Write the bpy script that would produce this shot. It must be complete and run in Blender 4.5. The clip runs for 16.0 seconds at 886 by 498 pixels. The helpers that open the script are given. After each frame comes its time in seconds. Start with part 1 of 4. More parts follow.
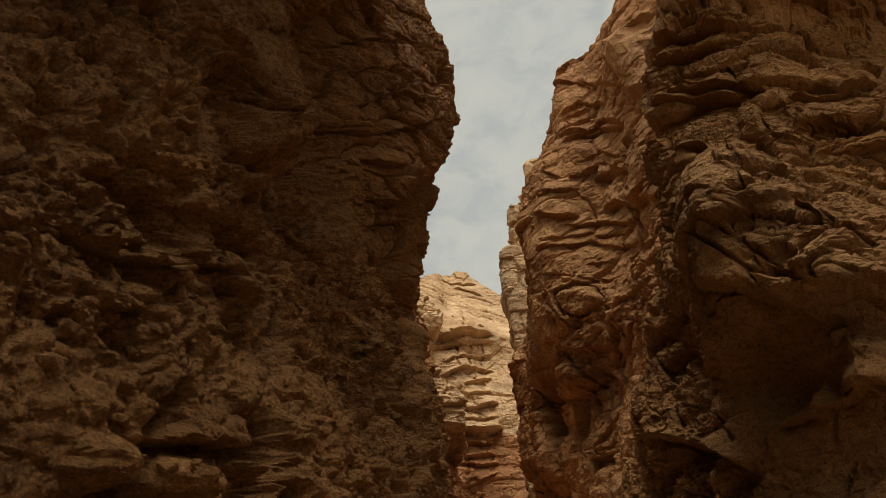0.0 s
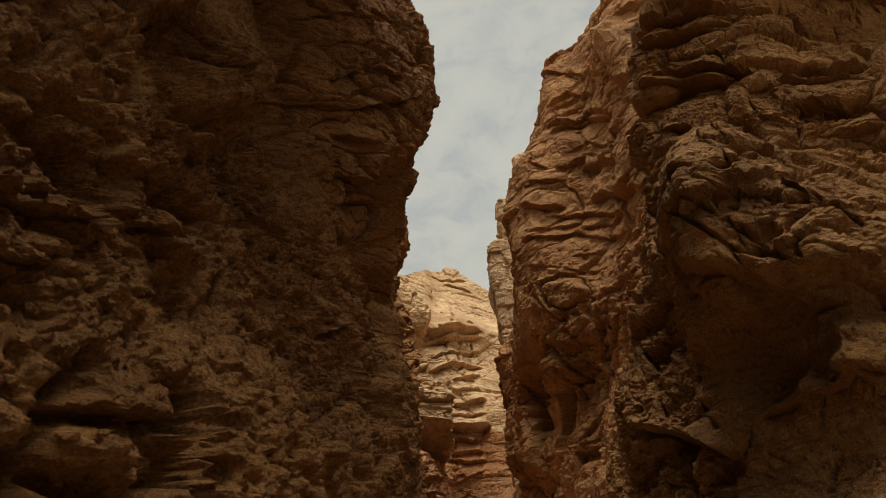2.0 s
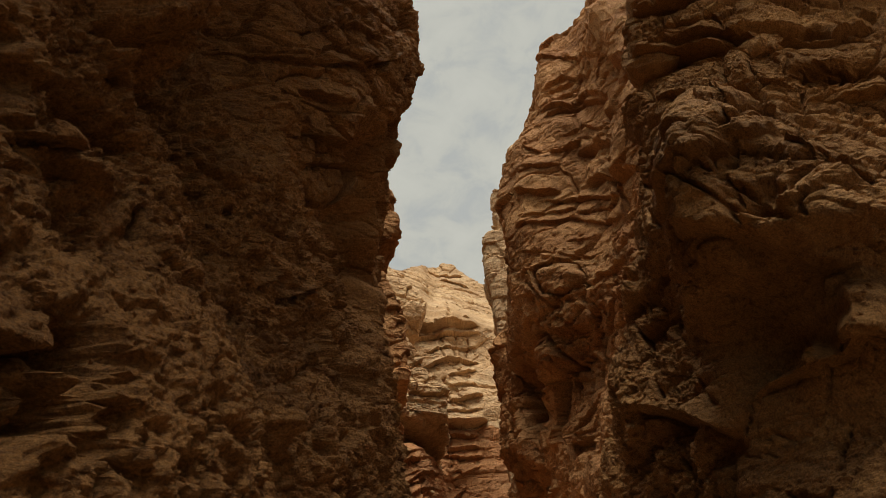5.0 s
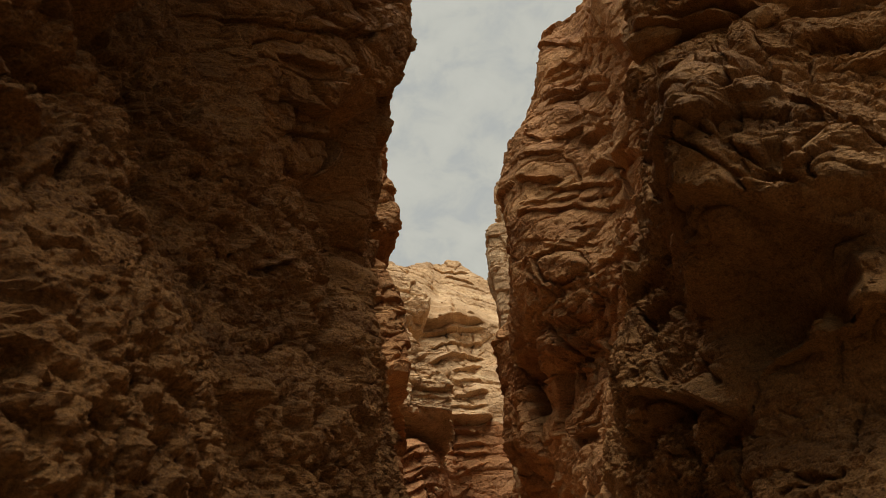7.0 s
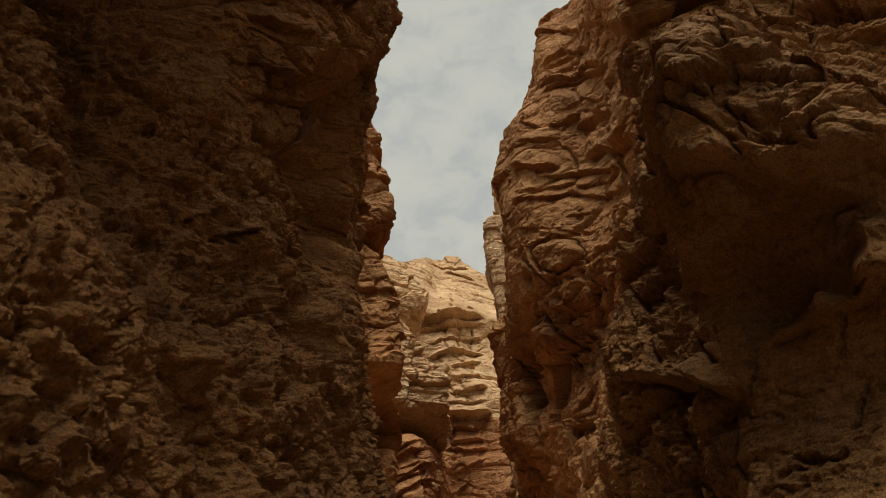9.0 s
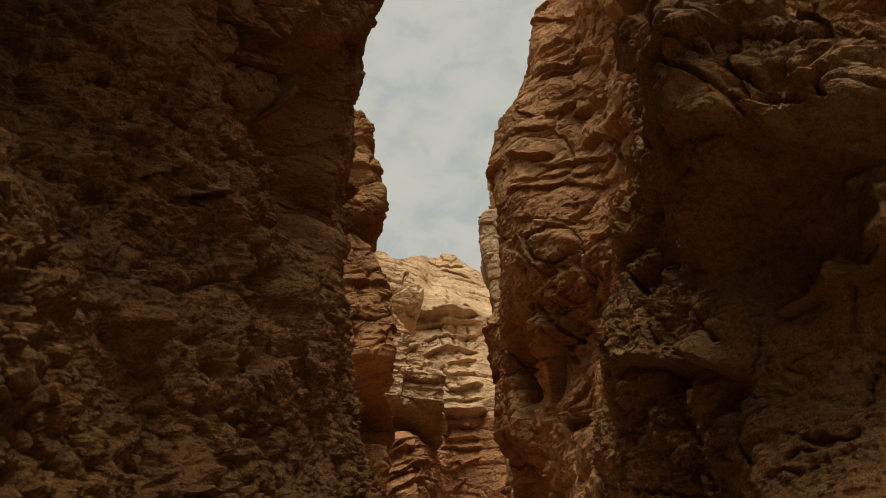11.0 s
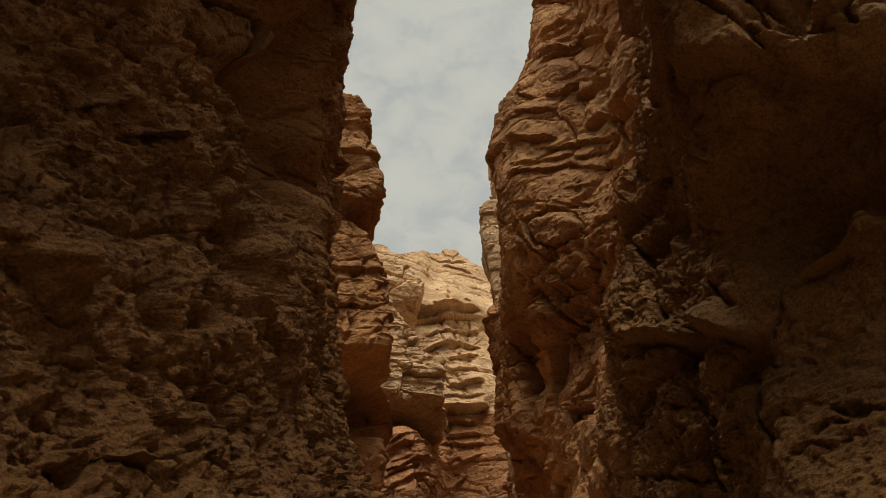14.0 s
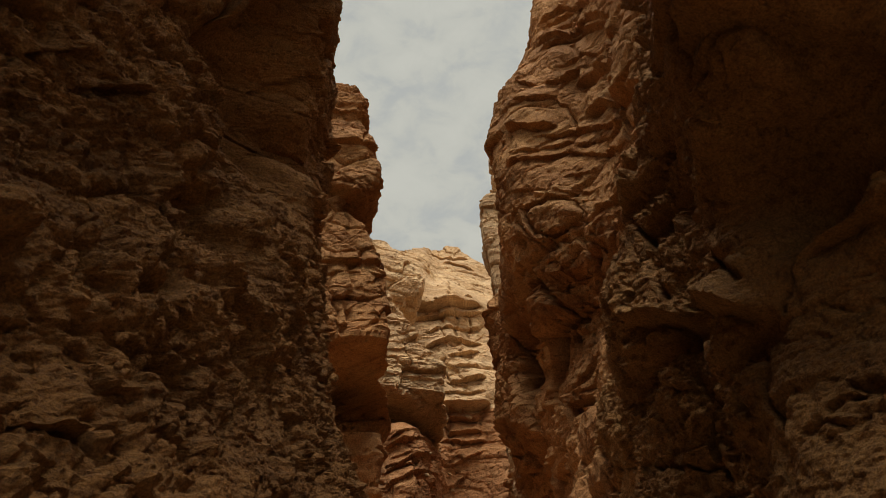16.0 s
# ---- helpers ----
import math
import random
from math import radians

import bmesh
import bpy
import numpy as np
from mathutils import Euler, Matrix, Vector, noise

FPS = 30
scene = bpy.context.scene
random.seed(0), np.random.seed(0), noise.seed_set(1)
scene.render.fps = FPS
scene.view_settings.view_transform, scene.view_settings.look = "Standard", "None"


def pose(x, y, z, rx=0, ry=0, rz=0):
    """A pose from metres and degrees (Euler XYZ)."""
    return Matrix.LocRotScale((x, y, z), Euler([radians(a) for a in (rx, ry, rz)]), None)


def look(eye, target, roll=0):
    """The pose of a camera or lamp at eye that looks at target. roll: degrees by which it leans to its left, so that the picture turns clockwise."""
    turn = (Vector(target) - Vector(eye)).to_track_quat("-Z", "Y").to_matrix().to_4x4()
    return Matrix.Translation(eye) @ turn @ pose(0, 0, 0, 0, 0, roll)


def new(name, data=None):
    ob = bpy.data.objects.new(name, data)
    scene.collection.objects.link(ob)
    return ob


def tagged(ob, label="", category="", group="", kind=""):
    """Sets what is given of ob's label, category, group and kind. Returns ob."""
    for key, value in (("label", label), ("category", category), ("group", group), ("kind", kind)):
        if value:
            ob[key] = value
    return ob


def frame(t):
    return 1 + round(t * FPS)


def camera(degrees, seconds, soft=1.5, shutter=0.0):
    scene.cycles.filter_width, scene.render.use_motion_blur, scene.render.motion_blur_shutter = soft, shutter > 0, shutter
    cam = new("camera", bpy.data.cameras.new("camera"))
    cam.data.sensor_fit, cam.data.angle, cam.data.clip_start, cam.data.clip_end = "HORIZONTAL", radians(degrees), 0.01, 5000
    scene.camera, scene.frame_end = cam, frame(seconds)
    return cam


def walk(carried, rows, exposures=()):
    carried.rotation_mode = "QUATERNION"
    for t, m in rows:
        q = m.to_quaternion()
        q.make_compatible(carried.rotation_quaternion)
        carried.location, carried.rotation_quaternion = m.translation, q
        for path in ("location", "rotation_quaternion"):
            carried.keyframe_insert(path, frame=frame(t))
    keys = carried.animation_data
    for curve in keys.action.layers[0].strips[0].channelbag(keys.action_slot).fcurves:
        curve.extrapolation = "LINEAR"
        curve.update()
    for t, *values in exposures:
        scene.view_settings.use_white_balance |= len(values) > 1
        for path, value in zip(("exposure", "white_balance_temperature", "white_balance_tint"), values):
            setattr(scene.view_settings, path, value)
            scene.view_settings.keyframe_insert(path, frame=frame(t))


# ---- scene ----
cam = camera(62.1, 16.0, 0.8)
METRES, EYE, TILT, LEAN, TURN = 8.0, 1.7, 32.0, 0.0, 0.0
ROWS = [
    (0.0, 0.0, 0.0, 0.0, 0.0, 0.0, -0.0),
    (0.5, 0.0154, 0.0215, -0.0117, -0.07, -0.07, -0.04),
    (1.0, 0.0301, 0.0453, -0.0245, -0.26, -0.11, -0.14),
    (1.5, 0.0436, 0.0673, -0.0392, -0.44, -0.09, -0.16),
    (2.0, 0.0558, 0.0894, -0.0551, -0.58, -0.06, -0.2),
    (2.5, 0.0673, 0.1116, -0.0722, -0.66, -0.03, -0.18),
    (3.0, 0.0785, 0.1345, -0.089, -0.75, -0.01, -0.24),
    (3.5, 0.088, 0.1602, -0.1056, -0.84, 0.04, -0.26),
    (4.0, 0.0968, 0.186, -0.1204, -0.8, 0.02, -0.21),
    (6.5, 0.1536, 0.3102, -0.2079, -0.14, -0.04, 0.16),
    (7.0, 0.1687, 0.3334, -0.2262, 0.02, 0.0, 0.25),
    (7.5, 0.1839, 0.3561, -0.2434, 0.16, 0.05, 0.35),
    (8.0, 0.198, 0.3809, -0.2595, 0.24, 0.04, 0.41),
    (8.5, 0.2112, 0.4074, -0.2749, 0.26, -0.03, 0.36),
    (9.0, 0.2235, 0.4335, -0.2915, 0.21, -0.07, 0.34),
    (11.5, 0.2591, 0.5642, -0.3787, 0.03, 0.07, 0.26),
    (12.0, 0.2633, 0.5917, -0.3913, 0.01, 0.05, 0.26),
    (12.5, 0.2683, 0.6184, -0.404, -0.01, 0.04, 0.24),
    (13.0, 0.2738, 0.6437, -0.4183, 0.03, 0.04, 0.25),
    (13.5, 0.2802, 0.6687, -0.4347, 0.13, 0.05, 0.27),
    (14.0, 0.2866, 0.6927, -0.4517, 0.31, 0.07, 0.33),
    (14.5, 0.2938, 0.7173, -0.4678, 0.49, 0.07, 0.38),
    (15.0, 0.3011, 0.7419, -0.4833, 0.66, 0.07, 0.46),
    (15.5, 0.3093, 0.766, -0.4971, 0.7, 0.08, 0.47),
    (16.0, 0.3175, 0.79, -0.5096, 0.55, 0.08, 0.44),
]
walk(cam, [(t, pose(0, 0, EYE, TILT, LEAN, TURN) @ pose(METRES * x, METRES * y, METRES * z, 90 + pitch, roll, yaw)) for t, x, y, z, yaw, pitch, roll in ROWS])

# ---- daylight: bright thin overcast above a deep canyon ----
SUN_EL, SUN_AZ = 74.0, 184.0
world = bpy.data.worlds.new("overcast_sky")
world.use_nodes = True
scene.world = world


def build_sky():
    nt = world.node_tree
    nt.nodes.clear()
    n, k = nt.nodes.new, nt.links.new
    out, bg = n("ShaderNodeOutputWorld"), n("ShaderNodeBackground")
    sky = n("ShaderNodeTexSky")
    sky.sky_type, sky.sun_disc = "NISHITA", False
    sky.sun_elevation, sky.sun_rotation = radians(SUN_EL), radians(SUN_AZ)
    scale = n("ShaderNodeVectorMath")
    scale.operation = "SCALE"
    scale.inputs["Scale"].default_value = 0.12
    k(sky.outputs[0], scale.inputs[0])
    tc, mp = n("ShaderNodeTexCoord"), n("ShaderNodeMapping")
    mp.inputs["Scale"].default_value = (1.0, 1.0, 1.5)
    mp.inputs["Rotation"].default_value = (0.5, 0.3, 0.9)
    k(tc.outputs["Generated"], mp.inputs[0])
    soft = n("ShaderNodeTexNoise")
    soft.inputs["Scale"].default_value, soft.inputs["Detail"].default_value = 17.0, 8.0
    soft.inputs["Roughness"].default_value, soft.inputs["Distortion"].default_value = 0.55, 0.4
    k(mp.outputs[0], soft.inputs["Vector"])
    ramp = n("ShaderNodeValToRGB")
    ramp.color_ramp.elements[0].position, ramp.color_ramp.elements[1].position = 0.32, 0.50
    ramp.color_ramp.elements[0].color, ramp.color_ramp.elements[1].color = (0.86, 0.86, 0.86, 1), (1, 1, 1, 1)
    k(soft.outputs["Fac"], ramp.inputs[0])
    tone = n("ShaderNodeValToRGB")
    tone.color_ramp.elements[0].position, tone.color_ramp.elements[1].position = 0.35, 0.65
    tone.color_ramp.elements[0].color, tone.color_ramp.elements[1].color = CLOUD_DARK, CLOUD_LIGHT
    k(soft.outputs["Fac"], tone.inputs[0])
    mix = n("ShaderNodeMix")
    mix.data_type = "RGBA"
    k(ramp.outputs[0], mix.inputs["Factor"])
    k(scale.outputs[0], mix.inputs["A"])
    k(tone.outputs[0], mix.inputs["B"])
    k(mix.outputs["Result"], bg.inputs["Color"])
    bg.inputs["Strength"].default_value = 1.0
    k(bg.outputs[0], out.inputs[0])


CLOUD_DARK, CLOUD_LIGHT = (0.485, 0.49, 0.445, 1), (0.54, 0.54, 0.485, 1)
build_sky()
sun_data = bpy.data.lights.new("sun", "SUN")
sun_data.energy, sun_data.angle, sun_data.color = 3.7, radians(42), (1.0, 0.95, 0.86)
sun = new("sun", sun_data)
_az, _el = radians(SUN_AZ), radians(SUN_EL)
sun.matrix_world = look((math.sin(_az) * math.cos(_el) * 80, math.cos(_az) * math.cos(_el) * 80, math.sin(_el) * 80), (0, 0, 0))


# ---- materials ----
def rock_material(name, dark, mid, light, bed=1.0, grain=1.0, patch=0.4, bump=0.9):
    """Weathered rock: beds along z, broad stains, grain and fine relief."""
    m = bpy.data.materials.new(name)
    m.use_nodes = True
    nt = m.node_tree
    nt.nodes.clear()
    n, k = nt.nodes.new, nt.links.new
    out, bsdf = n("ShaderNodeOutputMaterial"), n("ShaderNodeBsdfPrincipled")
    k(bsdf.outputs[0], out.inputs["Surface"])
    geo = n("ShaderNodeNewGeometry")

    def noise_of(scale, detail, rough=0.6, stretch=(1, 1, 1), distort=0.0):
        mp = n("ShaderNodeMapping")
        mp.inputs["Scale"].default_value = stretch
        k(geo.outputs["Position"], mp.inputs[0])
        t = n("ShaderNodeTexNoise")
        t.inputs["Scale"].default_value, t.inputs["Detail"].default_value = scale, detail
        t.inputs["Roughness"].default_value, t.inputs["Distortion"].default_value = rough, distort
        k(mp.outputs[0], t.inputs["Vector"])
        return t.outputs["Fac"]

    def blend(kind, fac, a, b):
        x = n("ShaderNodeMix")
        x.data_type, x.blend_type = "RGBA", kind
        if isinstance(fac, float):
            x.inputs["Factor"].default_value = fac
        else:
            k(fac, x.inputs["Factor"])
        k(a, x.inputs["A"])
        if isinstance(b, tuple):
            x.inputs["B"].default_value = b
        else:
            k(b, x.inputs["B"])
        return x.outputs["Result"]

    def ramp_of(fac, *stops):
        r = n("ShaderNodeValToRGB")
        while len(r.color_ramp.elements) < len(stops):
            r.color_ramp.elements.new(0.5)
        for e, (p, c) in zip(r.color_ramp.elements, stops):
            e.position, e.color = p, (*c, 1)
        k(fac, r.inputs[0])
        return r.outputs[0]

    beds = noise_of(1.6 * bed, 6, 0.55, (0.12, 0.12, 1.0), 0.6)
    colour = ramp_of(beds, (0.33, dark), (0.5, mid), (0.68, light))
    broad = noise_of(0.33, 5, 0.6)
    colour = blend("OVERLAY", patch, colour, ramp_of(broad, (0.35, (0.32, 0.30, 0.29)), (0.65, (0.68, 0.66, 0.63))))
    fine = noise_of(26 * grain, 8, 0.72)
    colour = blend("OVERLAY", 0.85, colour, ramp_of(fine, (0.32, (0.22, 0.22, 0.22)), (0.68, (0.80, 0.79, 0.78))))
    spots = noise_of(7 * grain, 6, 0.7)
    colour = blend("MULTIPLY", 0.7, colour, ramp_of(spots, (0.38, (0.55, 0.51, 0.48)), (0.50, (1, 1, 1))))
    k(colour, bsdf.inputs["Base Color"])
    rough = n("ShaderNodeMapRange")
    rough.inputs["To Min"].default_value, rough.inputs["To Max"].default_value = 0.8, 0.98
    k(fine, rough.inputs["Value"])
    k(rough.outputs[0], bsdf.inputs["Roughness"])
    bsdf.inputs["Specular IOR Level"].default_value = 0.2
    b1, b2 = n("ShaderNodeBump"), n("ShaderNodeBump")
    b1.inputs["Strength"].default_value, b1.inputs["Distance"].default_value = bump, 0.14
    b2.inputs["Strength"].default_value, b2.inputs["Distance"].default_value = bump, 0.04
    k(noise_of(5.5 * grain, 8, 0.68, (1, 1, 1.6)), b1.inputs["Height"])
    k(fine, b2.inputs["Height"])
    k(b1.outputs[0], b2.inputs["Normal"])
    k(b2.outputs[0], bsdf.inputs["Normal"])
    return m


CONGLOMERATE = rock_material("red_conglomerate", (0.231, 0.109, 0.0362), (0.303, 0.147, 0.0486), (0.376, 0.190, 0.0663), 0.7, 1.0)
SANDSTONE = rock_material("red_sandstone", (0.226, 0.113, 0.0380), (0.298, 0.153, 0.0522), (0.371, 0.199, 0.0725), 1.0, 0.9)
PALE_SANDSTONE = rock_material("tan_sandstone", (0.274, 0.129, 0.0486), (0.353, 0.177, 0.0689), (0.421, 0.235, 0.0990), 0.8, 0.6)
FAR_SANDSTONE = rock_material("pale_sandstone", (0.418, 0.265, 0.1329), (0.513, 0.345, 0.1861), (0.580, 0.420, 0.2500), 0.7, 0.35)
# Redder rock, its colour also darkened for the shade deep in the canyon.
SHADED_FOOT_SANDSTONE = rock_material("shaded_foot_sandstone", (0.306, 0.145, 0.0589), (0.388, 0.19, 0.0808), (0.449, 0.24, 0.1092), 0.7, 0.4)
SAND = rock_material("wash_sand", (0.36, 0.25, 0.145), (0.43, 0.30, 0.18), (0.50, 0.36, 0.225), 0.3, 1.5)


# ---- noise on arrays of points ----
def lattice(ix, iy, iz, seed):
    h = (ix * 374761393 + iy * 668265263 + iz * 2147483647 + seed * 144665) & 0xFFFFFFFF
    h = ((h ^ (h >> 13)) * 1274126177) & 0xFFFFFFFF
    h = ((h ^ (h >> 16)) * 2246822519) & 0xFFFFFFFF
    return ((h ^ (h >> 15)) & 0xFFFFFF).astype(np.float32) / np.float32(0xFFFFFF)


def smooth_noise(p, seed=0):
    """Value noise in -1 to 1 at the rows of p."""
    f = np.floor(p)
    i = f.astype(np.int64)
    w = (p - f).astype(np.float32)
    w = w * w * w * (w * (w * 6 - 15) + 10)
    total = np.zeros(len(p), np.float32)
    for dx in (0, 1):
        for dy in (0, 1):
            for dz in (0, 1):
                c = (w[:, 0] if dx else 1 - w[:, 0]) * (w[:, 1] if dy else 1 - w[:, 1]) * (w[:, 2] if dz else 1 - w[:, 2])
                total += c * lattice(i[:, 0] + dx, i[:, 1] + dy, i[:, 2] + dz, seed)
    return total * 2 - 1


def fractal(p, size, octaves, seed=0, gain=0.5, ridged=False):
    total, amp, q = np.zeros(len(p), np.float32), 1.0, p / size
    for o in range(octaves):
        v = smooth_noise(q, seed + o * 17)
        total += amp * ((1 - 2 * np.abs(v)) if ridged else v)
        q, amp = q[:, [1, 2, 0]] * 2.03 + 5.2, amp * gain
    return total


def cells(p, seed=0):
    """Distances to the nearest and second-nearest cell centre, the nearest cell's three random numbers and the way from its centre."""
    i = np.floor(p).astype(np.int64)
    f = (p - i).astype(np.float32)
    d1, d2 = np.full(len(p), 9.0, np.float32), np.full(len(p), 9.0, np.float32)
    rnd, off = np.zeros((len(p), 3), np.float32), np.zeros((len(p), 3), np.float32)
    for dx in (-1, 0, 1):
        for dy in (-1, 0, 1):
            for dz in (-1, 0, 1):
                a, b, c = i[:, 0] + dx, i[:, 1] + dy, i[:, 2] + dz
                r = np.stack([lattice(a, b, c, seed), lattice(a, b, c, seed + 1), lattice(a, b, c, seed + 2)], 1)
                e = f - (np.array((dx, dy, dz), np.float32) + 0.1 + 0.8 * r)
                d = np.sqrt((e * e).sum(1))
                near = d < d1
                d2 = np.where(near, d1, np.minimum(d2, d))
                rnd[near], off[near] = r[near], e[near]
                d1 = np.where(near, d, d1)
    return d1, d2, rnd, off


def step_up(a, b, x):
    t = np.clip((x - a) / (b - a), 0, 1)
    return t * t * (3 - 2 * t)


# ---- relief of the kinds of rock ----
def facets(p, wide, tall, seed, dip=(0.0, 0.0), tilt=0.9, warp=0.25):
    """Broken rock: each joint block has its own setback and slant, with narrow joints between them."""
    w = np.stack([smooth_noise(p / (wide * 1.1), seed + 5), smooth_noise(p / (wide * 0.9), seed + 6), smooth_noise(p / (wide * 0.7), seed + 7)], 1) * warp
    w += np.stack([smooth_noise(p / (wide * 0.22), seed + 8)] * 3, 1) * warp * 0.3
    q = np.stack([p[:, 0] / wide, p[:, 1] / wide, (p[:, 2] + dip[0] * p[:, 0] + dip[1] * p[:, 1]) / tall], 1) + w
    d1, d2, r, off = cells(q, seed)
    g = r[:, [1, 2, 0]] - 0.5
    slant = (g * off).sum(1) * tilt * 2
    return (r[:, 0] - 0.5) + slant, step_up(0.0, 0.1, d2 - d1) - 1


def beds(p, thick, seed, dip=(0.0, 0.0)):
    """Thin beds with rounded noses and sharp undersides."""
    z = p[:, 2] + dip[0] * p[:, 0] + dip[1] * p[:, 1] + 0.35 * smooth_noise(p / 2.7, seed) + 0.08 * smooth_noise(p / 0.6, seed + 1)
    z = z / thick
    z = z + 0.6 * np.sin(z * 0.37 + seed)
    f = z - np.floor(z)
    three = np.full(len(p), 3, np.int64)
    hard = lattice(np.floor(z).astype(np.int64), three, three, seed)
    nose = step_up(0, 0.12, f) * (1 - 0.75 * f)
    return (nose - 0.5) * (0.25 + 0.75 * hard) + 0.4 * (hard - 0.5)


def sandstone_relief(p, k=1.0, seed=0, dip=(0.0, 0.0), broken=1.0, bedded=1.0):
    q = p / k
    a, ja = facets(q, 2.6, 1.3, seed + 11, dip)
    b, jb = facets(q, 1.0, 0.5, seed + 23, dip)
    c, jc = facets(q, 0.38, 0.2, seed + 37, dip)
    smoothness = step_up(-0.3, 0.35, smooth_noise(q / 2.1, seed + 31))
    worn = step_up(-0.2, 0.4, smooth_noise(q / 1.1, seed + 35))
    h = 0.40 * a + 0.20 * ja + (0.25 + 0.75 * smoothness) * (0.17 * b + 0.13 * jb) + (0.2 + 0.8 * worn) * (0.065 * c + 0.06 * jc)
    h = h + bedded * (0.16 * beds(q, 0.75, seed + 41, dip) * (1.1 - smoothness) + 0.04 * beds(q, 0.21, seed + 43, dip) * (1 - worn))
    h = broken * h + 0.10 * fractal(q, 1.2, 3, seed + 51) + 0.03 * fractal(q, 0.25, 4, seed + 57, 0.65)
    return k * (h - h.mean())


def cobbles(p, wide, long, tall, seed, stir):
    """Rounded clasts standing out of the matrix, 0 to 1, and a random number for each."""
    d1, d2, r, off = cells(np.stack([p[:, 0] / wide, p[:, 1] / long, p[:, 2] / tall], 1) + stir, seed)
    flatten = (off * (r - 0.5)).sum(1)
    return np.sqrt(np.maximum(0, 1 - (d1 / 0.66) ** 2)) + 0.7 * flatten, r[:, 0]


def conglomerate_relief(p, seed=0):
    """Clasts of two sizes in a crumbling matrix, with pits where some have dropped out."""
    stir = 0.4 * np.stack([smooth_noise(p / 0.5, 8), smooth_noise(p / 0.6, 9), smooth_noise(p / 0.4, 10)], 1)
    a, ja = facets(p * np.array((1, 0.75, 1)), 1.1, 1.0, seed + 63, (0.0, 0.0), 0.8)
    b, rb = cobbles(p, 0.40, 0.52, 0.40, seed + 3, stir)
    c, rc = cobbles(p, 0.16, 0.20, 0.15, seed + 9, stir * 1.5)
    rough = step_up(-0.35, 0.15, smooth_noise(p / 1.3, seed + 15) + 0.3 * smooth_noise(p / 0.4, seed + 16))
    h = 0.10 * fractal(p, 1.5, 4, seed + 21, 0.55, True) + 0.14 * fractal(p, 2.6, 2, seed + 27) + 0.14 * a + 0.09 * ja
    h = h + (0.35 + 0.65 * rough) * (0.075 * b * (0.3 + rb) + 0.105 * c * (0.2 + 1.2 * rc))
    h = h - 0.3 * step_up(0.3, 0.7, smooth_noise(p / 0.3, seed + 71)) * rough
    h = h + 0.07 * fractal(p, 0.24, 4, seed + 33, 0.65)
    return h - h.mean()


def west_relief(p):
    """Conglomerate below, broken sandstone in the buttress and its brow."""
    upper = step_up(9.5, 12.5, p[:, 2] + 1.2 * smooth_noise(p / 2.0, 77)) * step_up(12.3, 13.4, p[:, 1])
    smooth = np.exp(-(((p[:, 1] - 17.9) / 1.9) ** 2 + ((p[:, 2] - 11.8) / 3.3) ** 2) ** 1.5)
    h = 0.85 * conglomerate_relief(p) * (1 - upper) + sandstone_relief(p, 0.7, 83, (0.0, -0.25), 1.15, 0.4) * upper
    slabs = (1 - step_up(4.0, 4.5, p[:, 2] + 0.25 * smooth_noise(p / 0.8, 79))) * (1 - step_up(7.2, 7.7, p[:, 1]))
    return h * (1 - 0.7 * smooth) * (1 - 0.6 * slabs)


def east_relief(p):
    """Broken ledges above; a water-worn hollow, and flat slabs below it."""
    u, z = (p[:, 0] - p[:, 1]) * math.sqrt(0.5), p[:, 2]
    hollow = np.exp(-(((u + 5.3) / 2.2) ** 2 + ((z - 8.3 - 0.1 * (u + 5.3)) / 1.25) ** 2) ** 2)
    slabs = (1 - step_up(6.6, 7.8, z + 0.5 * smooth_noise(p / 1.5, 61))) * step_up(-9.5, -7.5, u)
    h = sandstone_relief(p, 1.0, 3, (0.0, -0.06), 0.75, 0.45) * (1 + 0.35 * step_up(13, 15, z)) * (1 - 0.9 * hollow) * (1 - 0.78 * slabs) * (1.2 - 0.2 * step_up(-9.5, -7.8, u))
    column = (1 - step_up(-8.2, -7.2, u)) * (1 - step_up(13, 15, z))
    h = h * (1 - column) + 0.9 * conglomerate_relief(p, 40) * column
    return h + slabs * (0.05 * beds(p, 0.34, 67, (0.05, -0.08)) + 0.05 * fractal(p, 0.3, 4, 69, 0.7)) + hollow * 0.06 * fractal(p, 0.9, 4, 73)


# ---- lofted walls ----
def hermite(xs, ys, x):
    """Smooth curve through the rows ys (n, ...) at xs, taken at x."""
    xs, ys = np.asarray(xs, float), np.asarray(ys, float)
    slope = np.diff(ys, axis=0) / np.diff(xs).reshape(-1, *[1] * (ys.ndim - 1))
    m = np.concatenate([slope[:1], (slope[1:] + slope[:-1]) / 2, slope[-1:]])
    x = np.clip(x, xs[0], xs[-1])
    i = np.clip(np.searchsorted(xs, x, side="right") - 1, 0, len(xs) - 2)
    h = xs[i + 1] - xs[i]
    t = (x - xs[i]) / h
    shape = (-1, *[1] * (ys.ndim - 1))
    t, h = t.reshape(shape), h.reshape(shape)
    return (2 * t**3 - 3 * t**2 + 1) * ys[i] + (t**3 - 2 * t**2 + t) * h * m[i] + (3 * t**2 - 2 * t**3) * ys[i + 1] + (t**3 - t**2) * h * m[i + 1]


def loft(levels, sections, us, zs):
    """Depths on the grid us x zs from upright sections (station, depths at the levels)."""
    along = hermite([s for s, _ in sections], [d for _, d in sections], us)
    return hermite(levels, along.T, zs).T


